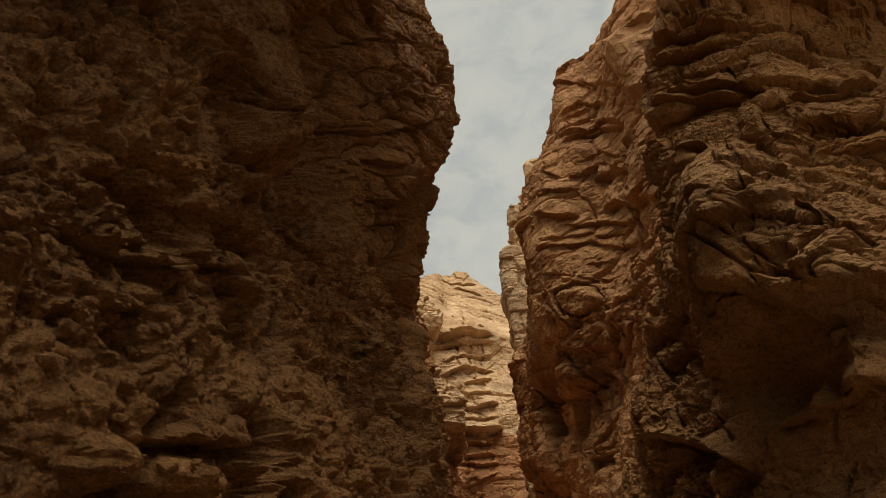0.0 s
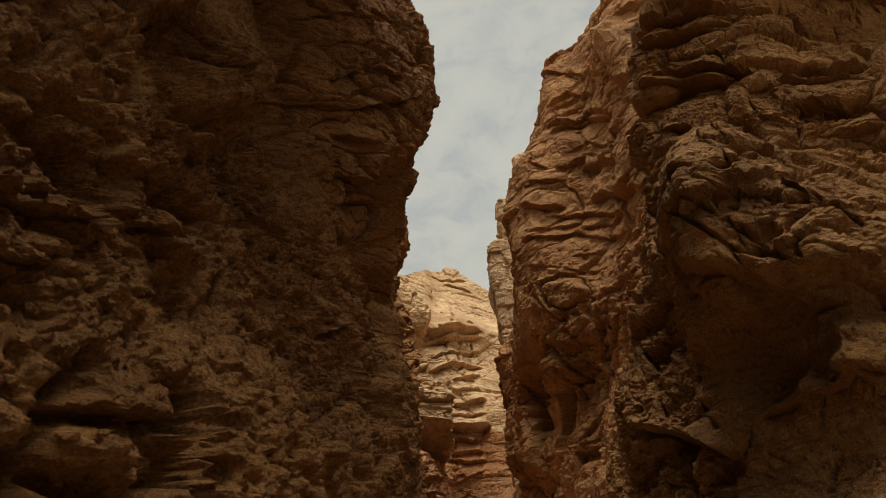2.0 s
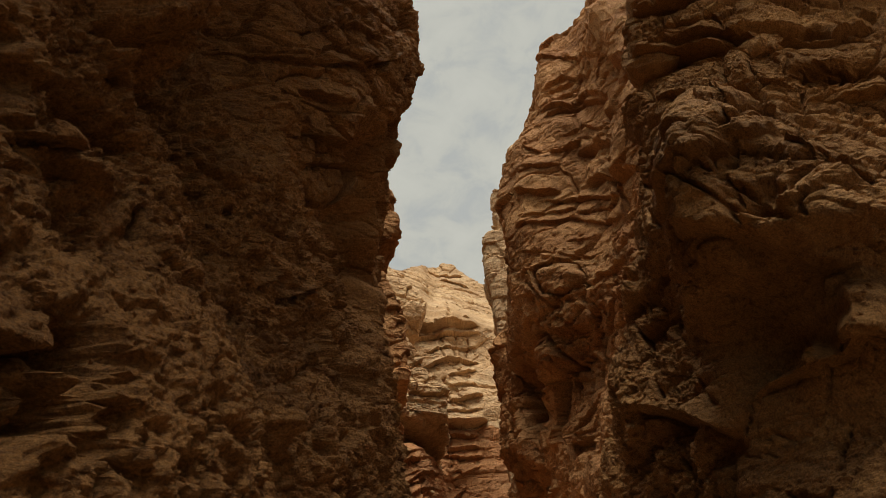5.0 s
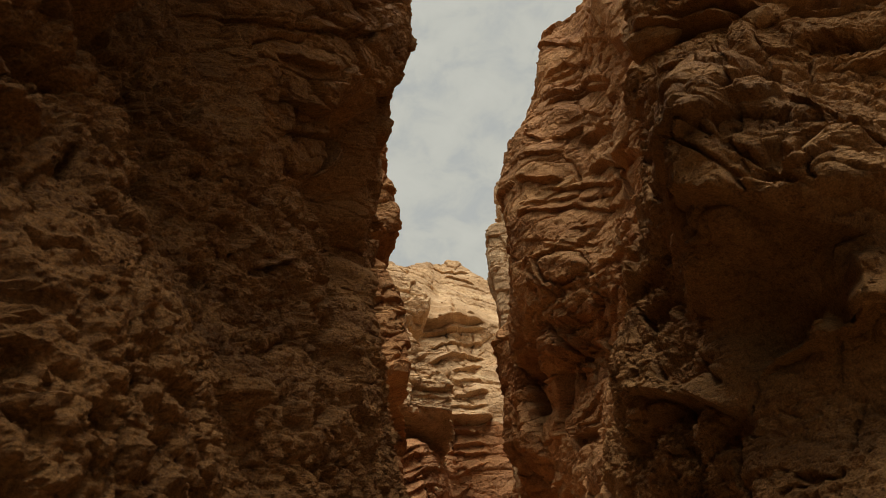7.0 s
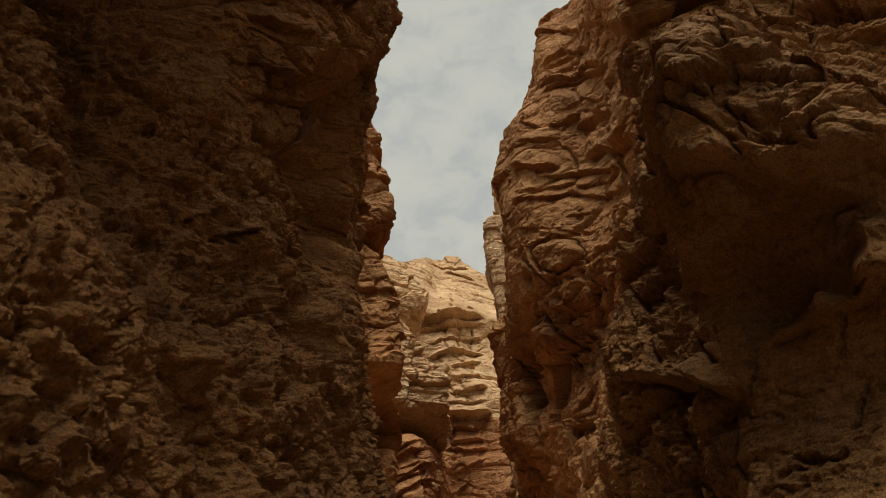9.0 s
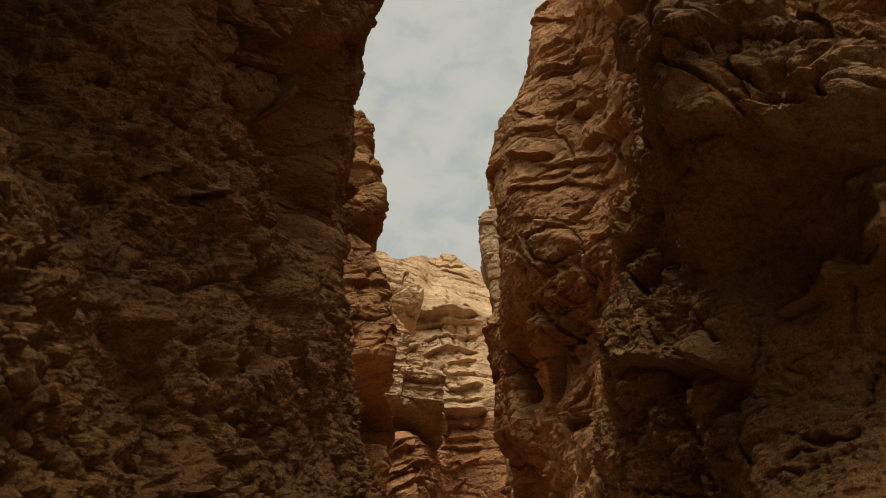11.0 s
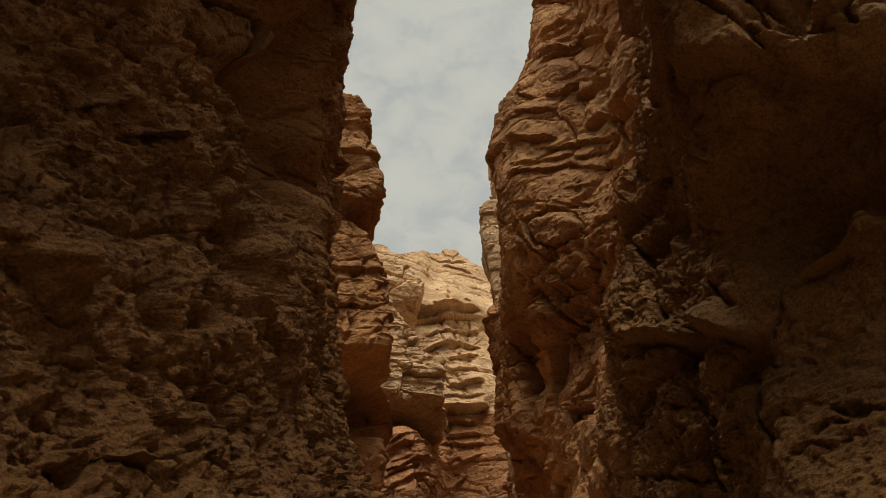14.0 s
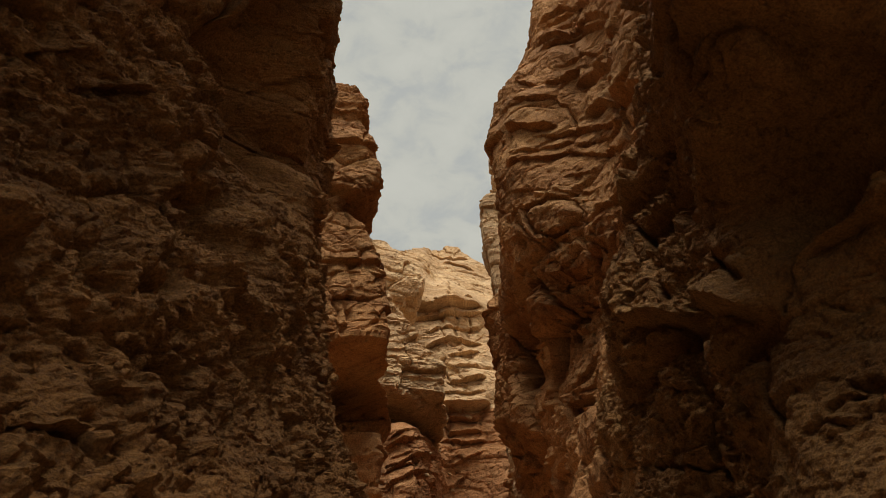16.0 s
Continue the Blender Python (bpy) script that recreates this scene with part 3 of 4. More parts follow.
EAST_FEATURES = (
    swell(-5.7, 11.2, 0.72, 1.25, 0.30, 12, 6),
    swell(-4.6, 10.15, 0.40, 0.42, -0.7, 0, 3),
    groove(((-4.9, 12.2), (-4.85, 11.5), (-5.05, 10.8), (-5.2, 9.8)), 0.07, 0.40),
    groove(((-6.5, 7.1), (-6.6, 6.8), (-6.85, 6.4)), 0.05, 0.20),
    groove(((-6.1, 5.0), (-5.8, 4.82), (-5.4, 4.85)), 0.05, 0.25),
    groove(((-5.15, 5.3), (-5.05, 5.7), (-4.85, 6.1)), 0.05, 0.22),
    swell(-10.4, 11.8, 0.35, 0.2, -0.5, 0, 3),
    swell(-9.75, 10.5, 0.4, 0.25, -0.5, 0, 3),
    swell(-3.4, 16.9, 0.8, 0.3, -0.6, -8, 3),
    swell(-5.14, 8.40, 2.1, 0.95, -1.5, 4, 4),
    ledge(((-8.06, 23.39), (-6.98, 22.65), (-5.37, 22.20), (-4.29, 22.75)), 0.35, 0.57, 0.35),
    ledge(((-8.18, 21.95), (-6.38, 21.55), (-5.57, 21.50)), 0.30, 0.55, 0.30),
    ledge(((-7.43, 19.99), (-6.62, 19.75), (-5.55, 19.32), (-4.81, 18.51)), 0.30, 0.51, 0.30),
    ledge(((-8.54, 19.66), (-7.53, 19.49), (-5.89, 18.96)), 0.45, 0.72, 0.45),
    ledge(((-4.23, 18.26), (-3.37, 18.19), (-2.39, 18.81)), 0.45, 0.29, 0.45),
    ledge(((-4.37, 17.14), (-3.78, 17.28), (-3.19, 16.96)), 0.35, 0.36, 0.35),
    ledge(((-4.32, 15.77), (-3.61, 15.84), (-2.71, 15.94)), 0.25, 0.39, 0.25),
    ledge(((-4.94, 13.01), (-4.60, 13.44), (-4.36, 13.71)), 0.16, 0.27, 0.16),
    ledge(((-4.94, 11.56), (-4.50, 11.59), (-4.06, 12.03)), 0.23, 0.55, 0.23),
    ledge(((-4.07, 11.64), (-3.62, 10.97), (-3.39, 10.68)), 0.16, 0.28, 0.16),
    ledge(((-5.84, 10.79), (-5.15, 11.17), (-4.93, 11.35)), 0.20, 0.46, 0.20),
    ledge(((-4.83, 10.16), (-4.12, 9.67), (-3.56, 10.05)), 0.20, 0.40, 0.20),
    ledge(((-6.63, 10.11), (-5.64, 9.58), (-5.07, 9.34), (-4.39, 8.82), (-3.88, 8.88)), 0.35, 0.46, 0.35),
    ledge(((-6.35, 7.0), (-6.1, 7.16), (-5.5, 7.21), (-5.0, 7.15), (-4.5, 7.2), (-3.6, 7.25)), 0.20, 0.40, 0.20),
    ledge(((-11.05, 8.74), (-9.76, 8.13), (-8.20, 7.20), (-7.21, 6.43)), 0.55, 0.49, 0.55),
    ledge(((-4.01, 10.62), (-3.60, 10.70), (-3.00, 10.78)), 0.13, 0.28, 0.13),
    ledge(((-3.61, 9.22), (-3.24, 9.48), (-2.95, 9.54)), 0.16, 0.28, 0.16),
    ledge(((-7.73, 17.00), (-6.82, 16.53), (-5.10, 13.50)), 0.20, 0.26, 0.20),
    swell(-5.35, 12.05, 0.55, 0.91, 0.45, 0, 4),
    swell(-4.49, 12.08, 0.38, 0.60, 0.25, 0, 4),
    swell(-5.95, 11.20, 1.24, 0.54, 0.25, 0, 3),
    swell(-3.93, 8.12, 0.33, 0.30, 0.40, 0, 2),
    swell(-4.91, 17.83, 0.34, 0.72, -0.50, 0, 4),
    swell(-8.20, 19.70, 0.47, 0.70, 0.35, 0, 3),
    swell(-9.56, 7.62, 2.00, 0.33, -0.60, 0, 4),
    swell(-7.58, 6.21, 0.58, 0.29, -0.40, 0, 3),
    swell(-4.08, 16.98, 0.38, 0.48, -0.35, 0, 3),
    swell(-6.50, 21.10, 0.76, 0.77, 0.25, 0, 3),
    swell(-5.69, 22.75, 0.73, 0.81, 0.30, 0, 3),
    swell(-4.46, 21.30, 0.71, 1.14, 0.20, 0, 3),
    swell(-10.70, 12.73, 0.50, 0.15, -0.60, 0, 2),
    swell(-10.17, 11.53, 0.92, 0.25, -0.70, 0, 2),
    swell(-9.07, 10.62, 0.57, 0.16, -0.50, 0, 2),
    swell(-7.23, 9.99, 0.51, 0.36, -0.60, 0, 3),
    swell(-9.60, 12.60, 1.64, 1.91, 0.35, 0, 4),
    swell(-17.00, 22.80, 0.76, 0.68, 0.25, 0, 4),
    groove(((-14.69, 7.24), (-11.22, 5.81), (-9.46, 5.24)), 0.05, 0.25),
    groove(((-11.83, 7.62), (-11.93, 7.21), (-12.75, 6.83)), 0.08, 0.35),
    groove(((-7.39, 5.92), (-7.26, 4.94), (-7.24, 4.02)), 0.07, 0.30),
    groove(((-11.50, 7.40), (-10.64, 6.94)), 0.05, 0.25),
    groove(((-6.38, 4.76), (-5.77, 4.76)), 0.05, 0.20),
    groove(((-6.87, 5.15), (-6.19, 5.08)), 0.05, 0.12),
    groove(((-6.76, 4.54), (-6.07, 4.46)), 0.05, 0.15),
    groove(((-9.31, 7.05), (-9.42, 6.08), (-9.55, 5.13)), 0.11, 0.30),
    groove(((-6.33, 6.23), (-5.60, 6.01)), 0.05, 0.12),
    groove(((-6.99, 5.99), (-6.32, 5.80)), 0.05, 0.12),
    groove(((-9.97, 6.80), (-10.21, 5.86)), 0.06, 0.20),
    swell(-11.40, 6.70, 1.04, 0.57, 0.20, 0, 4),
    swell(-11.53, 8.32, 0.42, 0.17, 0.30, 0, 2),
    swell(-10.01, 8.26, 0.54, 0.22, 0.25, 0, 2),
    swell(-7.76, 6.19, 0.68, 0.20, -0.40, 0, 3),
    swell(-10.75, 12.70, 0.47, 0.18, -0.60, 0, 2),
    swell(-17.50, 26.90, 0.42, 1.18, 0.35, 0, 4),
    swell(-10.51, 12.92, 0.22, 1.05, 0.30, 0, 4),
    swell(-15.50, 8.25, 1.33, 0.39, 0.25, 0, 4),
    groove(((-16.30, 27.70), (-17.20, 25.10), (-17.40, 22.10)), 0.24, 0.50),
    groove(((-8.71, 16.52), (-8.92, 15.29), (-8.00, 12.30)), 0.11, 0.40),
    groove(((-5.94, 12.88), (-6.18, 11.97), (-6.90, 11.40)), 0.07, 0.35),
    groove(((-4.92, 12.85), (-4.92, 11.92)), 0.06, 0.30),
    groove(((-6.05, 11.10), (-5.14, 10.08), (-4.32, 9.48)), 0.07, 0.35),
    groove(((-4.98, 10.50), (-5.09, 9.68)), 0.05, 0.30),
    groove(((-4.36, 13.64), (-4.06, 12.34), (-3.51, 10.95), (-3.08, 10.43)), 0.09, 0.35),
    groove(((-3.99, 10.48), (-4.01, 9.42)), 0.05, 0.30),
    groove(((-10.59, 11.22), (-9.86, 9.65), (-9.70, 8.57)), 0.11, 0.40),
    groove(((-7.58, 9.19), (-8.07, 8.37), (-7.41, 7.12)), 0.09, 0.30),
    swell(-16.20, 26.10, 2.25, 1.58, 0.30, 0, 4),
    swell(-16.60, 23.60, 2.50, 1.03, 0.30, 0, 4),
    swell(-10.14, 13.16, 1.38, 2.20, 0.35, 0, 4),
    swell(-5.73, 10.56, 0.66, 0.34, 0.20, 0, 4),
    swell(-3.85, 11.39, 0.32, 0.50, 0.20, 0, 4),
    swell(-3.39, 10.56, 0.33, 0.44, 0.25, 0, 4),
    swell(-9.84, 9.33, 0.63, 0.63, 0.30, 0, 4),
)
wall_east = rock_face(
    "wall_east", facing_southwest, lambda u, z: loft(EAST_LEVELS, EAST, u, z),
    np.concatenate([np.arange(-18, -1.5, 0.036), np.arange(-1.5, 4, 0.15)]), np.concatenate([np.arange(0, 3, 0.2), np.arange(3, 23, 0.038), np.arange(23, 34, 0.2)]),
    level(31), east_relief, SANDSTONE, features=EAST_FEATURES)
tagged(wall_east, "layered red-brown sandstone canyon wall with a deep shaded overhang", "rock wall", kind="structure")

# The tan buttress behind it.
MID_LEVELS = (0, 9, 12, 15, 18, 21, 24, 27, 30, 34, 38, 43)
MID = (
    (-37, (-46, -46, -46, -46, -46, -46, -48, -50, -50, -50, -50, -50)),
    (-34, (-42.99, -43.5, -43.6, -43.8, -43.6, -43.4, -45, -47, -49, -50, -50, -50)),
    (-31.5, (-39.99, -40.99, -40.79, -40.4, -40.4, -40.2, -42, -45, -48, -49, -49, -49)),
    (-30.3, (-39.49, -40.39, -39.79, -37.99, -37.6, -37.4, -39, -44, -47, -48, -48, -48)),
    (-29, (-38.89, -39.68, -39.08, -36.59, -36.6, -36.41, -37.41, -43, -46, -47, -46.99, -46.99)),
    (-28, (-38.38, -39.07, -38.48, -36.19, -36.01, -35.82, -36.61, -42, -45, -45.99, -45.99, -45.99)),
    (-26, (-36.67, -36.95, -35.85, -34.36, -34.03, -34.04, -34.61, -40, -43, -43.99, -43.99, -43.99)),
    (-24.2, (-34.65, -34.82, -34.4, -33.81, -32.48, -31.92, -31.6, -32.66, -34.15, -36.65, -38.15, -39.65)),
    (-23, (-33.14, -33.49, -33.24, -33.02, -31.16, -30.43, -29.9, -29.69, -30.52, -32.73, -34.33, -36.23)),
    (-22.2, (-32.13, -32.66, -32.28, -32.3, -30.39, -29.58, -28.99, -29.32, -30.11, -32.16, -33.48, -35.3)),
    (-21.5, (-30.93, -31.84, -31.51, -31.63, -29.94, -29.16, -28.78, -29.17, -29.9, -31.81, -32.82, -34.66)),
    (-20.5, (-29.52, -30.92, -30.9, -31.09, -29.58, -28.77, -28.66, -28.9, -30.03, -31.16, -31.79, -33.56)),
    (-19, (-27.11, -29.5, -30.85, -30.93, -30.08, -28.99, -29.72, -29.61, -29.94, -31.36, -32.13, -33.56)),
    (-17.5, (-24.7, -27.74, -29.24, -30.04, -29.57, -29.53, -30.02, -30.5, -30.81, -31.08, -31.94, -33.15)),
    (-16, (-23.89, -26.33, -27.53, -28.48, -28.47, -29.07, -29.63, -29.94, -30.23, -29.74, -30.91, -32.75)),
    (-14.5, (-23.89, -25.66, -26.26, -27.12, -27.35, -28.11, -28.38, -28.5, -28.87, -28.23, -29.49, -31.34)),
    (-13, (-23.9, -25.29, -25.8, -26.37, -26.8, -27.09, -26.99, -26.96, -27.52, -27.96, -28.89, -30.94)),
    (-9, (-26.91, -26.86, -26.84, -26.85, -26.87, -26.89, -26.89, -26.83, -26.83, -27.35, -28.41, -29.94)),
)
MID_FEATURES = (
    swell(-24.4, 16.3, 1.3, 2.0, -1.8, 0, 4),
    ledge(((-26.5, 11.4), (-24.0, 10.9), (-22.4, 10.6)), 0.30, 0.5, 0.50),
    ledge(((-21.30, 26.30), (-19.80, 25.40), (-19.00, 25.40)), 0.33, 0.85, 0.33),
    ledge(((-21.20, 23.70), (-19.65, 23.45), (-18.46, 23.45), (-15.70, 21.80)), 0.20, 0.48, 0.20),
    ledge(((-20.60, 24.10), (-19.26, 24.14), (-18.16, 24.04)), 0.16, 0.38, 0.16),
    ledge(((-19.60, 24.90), (-18.46, 24.64), (-17.26, 24.24), (-15.57, 23.11)), 0.23, 0.43, 0.23),
    ledge(((-19.04, 28.07), (-18.24, 28.27), (-17.64, 28.47)), 0.33, 0.65, 0.33),
    ledge(((-18.48, 29.24), (-17.42, 29.71), (-14.99, 27.11)), 0.13, 0.59, 0.13),
    ledge(((-17.74, 27.77), (-16.50, 27.30), (-15.36, 26.35), (-14.50, 25.44)), 0.45, 1.40, 0.45),
    ledge(((-17.10, 25.20), (-16.01, 24.77), (-14.50, 23.50), (-13.24, 22.40)), 0.36, 1.03, 0.36),
    ledge(((-20.36, 33.06), (-18.59, 32.05), (-17.18, 31.75), (-15.09, 29.57)), 0.29, 0.95, 0.29),
    ledge(((-20.11, 34.83), (-18.86, 35.12), (-16.76, 32.92)), 0.26, 0.84, 0.26),
    ledge(((-20.60, 27.40), (-19.70, 27.10), (-18.80, 27.20)), 0.20, 0.52, 0.20),
    ledge(((-21.00, 29.70), (-19.75, 28.47)), 0.20, 0.43, 0.20),
    ledge(((-21.05, 19.55), (-20.10, 19.00), (-19.29, 18.79)), 0.16, 0.51, 0.16),
    ledge(((-21.00, 22.00), (-19.60, 21.50), (-18.60, 20.90), (-17.36, 20.55)), 0.10, 0.39, 0.10),
    ledge(((-20.65, 20.45), (-19.60, 20.70), (-18.60, 20.60)), 0.13, 0.39, 0.13),
    ledge(((-21.50, 19.11), (-20.60, 17.72), (-19.70, 17.40), (-18.59, 17.28)), 0.39, 1.01, 0.39),
    ledge(((-20.66, 15.38), (-19.42, 15.16)), 0.26, 0.76, 0.26),
    ledge(((-18.56, 21.95), (-17.26, 21.65)), 0.10, 0.31, 0.10),
    swell(-16.74, 18.24, 1.04, 0.89, 0.50, 0, 4),
    swell(-19.24, 19.85, 1.48, 1.22, 0.50, 0, 3),
    swell(-24.16, 17.34, 2.03, 1.05, -1.50, 0, 3),
    swell(-16.88, 30.54, 1.59, 1.22, 0.30, 0, 4),
    swell(-16.80, 26.30, 1.65, 0.85, 0.25, 0, 3),
    swell(-20.85, 16.61, 0.74, 0.52, 0.60, 0, 3),
    swell(-24.94, 13.37, 3.39, 1.08, 0.60, 0, 4),
    swell(-29.50, 21.70, 0.71, 0.88, 0.70, 0, 3),
    groove(((-17.54, 19.14), (-17.78, 18.08), (-16.76, 16.86)), 0.10, 0.40),
    groove(((-14.73, 24.78), (-15.10, 22.50), (-15.23, 20.50)), 0.13, 0.50),
    groove(((-28.30, 18.20), (-28.10, 16.10)), 0.25, 0.60),
    groove(((-36.50, 16.60), (-26.50, 12.30), (-22.85, 11.18)), 0.13, 0.50),
    groove(((-13.28, 27.25), (-14.43, 27.75), (-14.47, 25.77)), 0.11, 0.40),
    groove(((-20.31, 15.98), (-20.07, 15.16)), 0.13, 0.50),
    ledge(((-14.68, 33.37), (-13.84, 30.51), (-11.91, 28.62)), 0.52, 2.31, 0.52),
    swell(-12.94, 32.61, 1.41, 1.93, 0.60, 0, 4),
    ledge(((-14.06, 33.24), (-12.74, 33.99), (-11.58, 34.27)), 0.26, 1.04, 0.26),
    ledge(((-19.91, 34.63), (-18.30, 34.40)), 0.23, 0.53, 0.23),
    ledge(((-21.05, 38.47), (-18.36, 36.71), (-14.69, 31.94)), 0.20, 0.53, 0.20),
    ledge(((-19.70, 31.90), (-17.52, 31.42), (-15.32, 29.55)), 0.26, 0.70, 0.26),
    groove(((-20.70, 17.72), (-20.21, 16.45), (-19.62, 15.56)), 0.15, 0.60),
    groove(((-26.86, 20.55), (-26.06, 17.84), (-24.84, 15.37)), 0.21, 0.70),
    groove(((-17.84, 18.64), (-17.56, 16.16), (-17.56, 14.40)), 0.15, 0.50),
    groove(((-20.40, 20.00), (-19.75, 18.64), (-18.48, 18.58)), 0.12, 0.40),
    groove(((-15.12, 28.26), (-15.40, 25.40), (-14.77, 21.45)), 0.19, 0.60),
    swell(-19.34, 19.75, 1.62, 1.11, 0.50, 0, 4),
    swell(-16.90, 17.20, 1.04, 1.01, 0.40, 0, 4),
    swell(-21.75, 20.05, 0.62, 0.64, 0.40, 0, 3),
    swell(-21.50, 16.08, 1.44, 0.47, 0.50, 0, 3),
    swell(-26.34, 14.87, 2.11, 0.62, 0.40, 0, 3),
)
buttress = rock_face(
    "rock_buttress", facing_southwest, lambda u, z: loft(MID_LEVELS, MID, u, z),
    np.concatenate([np.arange(-37, -32, 0.2), np.arange(-32, -12, 0.065), np.arange(-12, -9, 0.2)]), np.concatenate([np.arange(3, 10, 0.2), np.arange(10, 44, 0.075)]), lambda u: 40.5 + 2.0 * step_up(-19, -16, u), lambda p: sandstone_relief(p, 1.6, 9, (-0.12, 0.1), 0.5, 0.2) * (1.7 - 0.7 * step_up(19, 24, p[:, 2])), PALE_SANDSTONE, features=MID_FEATURES)
tagged(buttress, "tan layered sandstone buttress lit by open sky", "rock buttress")


def ridge_depth(edge, y0, side, back, under=0.0, low=(13.6, 16.4), front=0.8, floor=(-2.0, -1.0)):
    """A buttress whose corner runs up along x = edge(z) at y = y0; side: 1 where its flank turns east, -1 west."""
    def f(us, zs):
        x = hermite([z for z, _ in edge], [e for _, e in edge], zs)[None, :]
        y = y0 + under * ((1 - step_up(*low, zs)) * (0.45 + 0.55 * step_up(*floor, zs)))[None, :]
        a = side * (us[:, None] - R2 * (x + side * y))
        r = np.sqrt(a * a + 0.09) - 0.3
        return R2 * (side * x - y) - r * np.where(a > 0, back, front)
    return f


# Buttress behind the west wall's end, with a leaning pinnacle on it.
SPUR_EDGE = ((0, -1.4), (10, -1.2), (13.6, -1.2), (15.1, -1.5), (16, -1.2), (17.1, -0.85), (18.7, -0.7), (20.3, -0.8), (22, -1.4), (23.6, -2.1), (24.9, -2.9), (25.5, -2.6), (26.4, -1.7), (27.4, -1.5), (28.6, -2.0), (30.0, -2.2), (31.4, -2.6), (32.4, -2.4), (33.2, -3.0), (37, -6))
spur = rock_face(
    "rock_buttress", facing_southeast, ridge_depth(SPUR_EDGE, 39.8, 1, 1.5, 9.0, (15.9, 16.8), 0.8, (13.4, 14.4)),
    np.concatenate([np.arange(18, 24.5, 0.2), np.arange(24.5, 29.5, 0.06), np.arange(29.5, 42, 0.12)]), np.concatenate([np.arange(5, 15.4, 0.2), np.arange(15.4, 38, 0.07)]), level(33.4), lambda p: sandstone_relief(p, 1.2, 21, (0.0, 0.0), 0.6, 0.9), PALE_SANDSTONE,
    features=(ledge(((24.5, 25.6), (26.5, 25.3), (30, 25.9)), 0.40, 1.1, 0.55), ledge(((24.5, 28.5), (30, 28.7)), 0.30, 0.9, 0.40),
              ledge(((24.5, 31.0), (30, 31.3)), 0.25, 0.8, 0.35), ledge(((24.5, 16.4), (27.5, 16.0), (31, 16.6)), 0.35, 1.2, 0.50),
              ledge(((24.5, 20.6), (30, 21.4)), 0.25, 0.9, 0.30), groove(((26.0, 25.0), (26.4, 21.0), (26.1, 17.0)), 0.15, 0.4)))
tagged(spur, "reddish sandstone buttress carrying a leaning pinnacle", "rock buttress")

# Slender buttress beyond the tan one.
SLIVER_EDGE = ((0, 7), (20, 6.2), (28, 5.8), (31, 5.4), (32.1, 5.1), (33.8, 5.0), (35.5, 5.3), (36.3, 6.3), (37.8, 6.0), (40, 6.2), (41.6, 7.3), (47, 8))


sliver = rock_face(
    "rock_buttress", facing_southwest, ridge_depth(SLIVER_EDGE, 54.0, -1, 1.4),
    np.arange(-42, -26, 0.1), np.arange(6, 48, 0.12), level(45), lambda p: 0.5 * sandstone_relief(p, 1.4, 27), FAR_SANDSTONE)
tagged(sliver, "pale sandstone buttress with a rounded knob", "rock buttress")

# The cliff that closes the view.
FAR_LEVELS = (0, 14, 17, 19.5, 22, 24.5, 27, 30, 34, 37, 41, 45, 50, 57, 62)
FAR = (
    (-14, (-70, -72, -73, -74, -75, -76, -77, -78, -79, -80, -82, -85, -88, -92, -97)),
    (-6, (-58, -59, -60, -61, -73, -74.5, -75, -75.5, -76, -76.5, -77, -78, -84, -92, -97)),
    (-2.5, (-58, -59, -60, -61, -73, -74.5, -75, -75.5, -76, -77, -77.5, -79, -86, -95, -99)),
    (-1, (-58, -59, -60, -61, -73, -74.5, -75, -75.5, -76, -77, -78, -80, -87, -96, -100)),
    (0.8, (-62, -62.5, -63, -65.5, -74, -74.5, -75, -75.5, -76, -78, -79, -84, -90, -98, -100)),
    (2.3, (-70, -73, -73.5, -74, -74.5, -75, -75, -75.5, -76.5, -78, -79, -84, -91, -98, -100)),
    (4.5, (-72, -74, -75, -75.3, -75.6, -75.8, -76, -76.5, -79, -80.6, -81, -86, -92, -98, -100)),
    (8, (-70, -72, -73, -74, -75, -76, -77, -78, -80, -82, -83, -88, -94, -99, -101)),
    (22, (-66, -68, -69, -70, -71, -72, -73, -74, -76, -78, -80, -86, -92, -98, -100)),
)
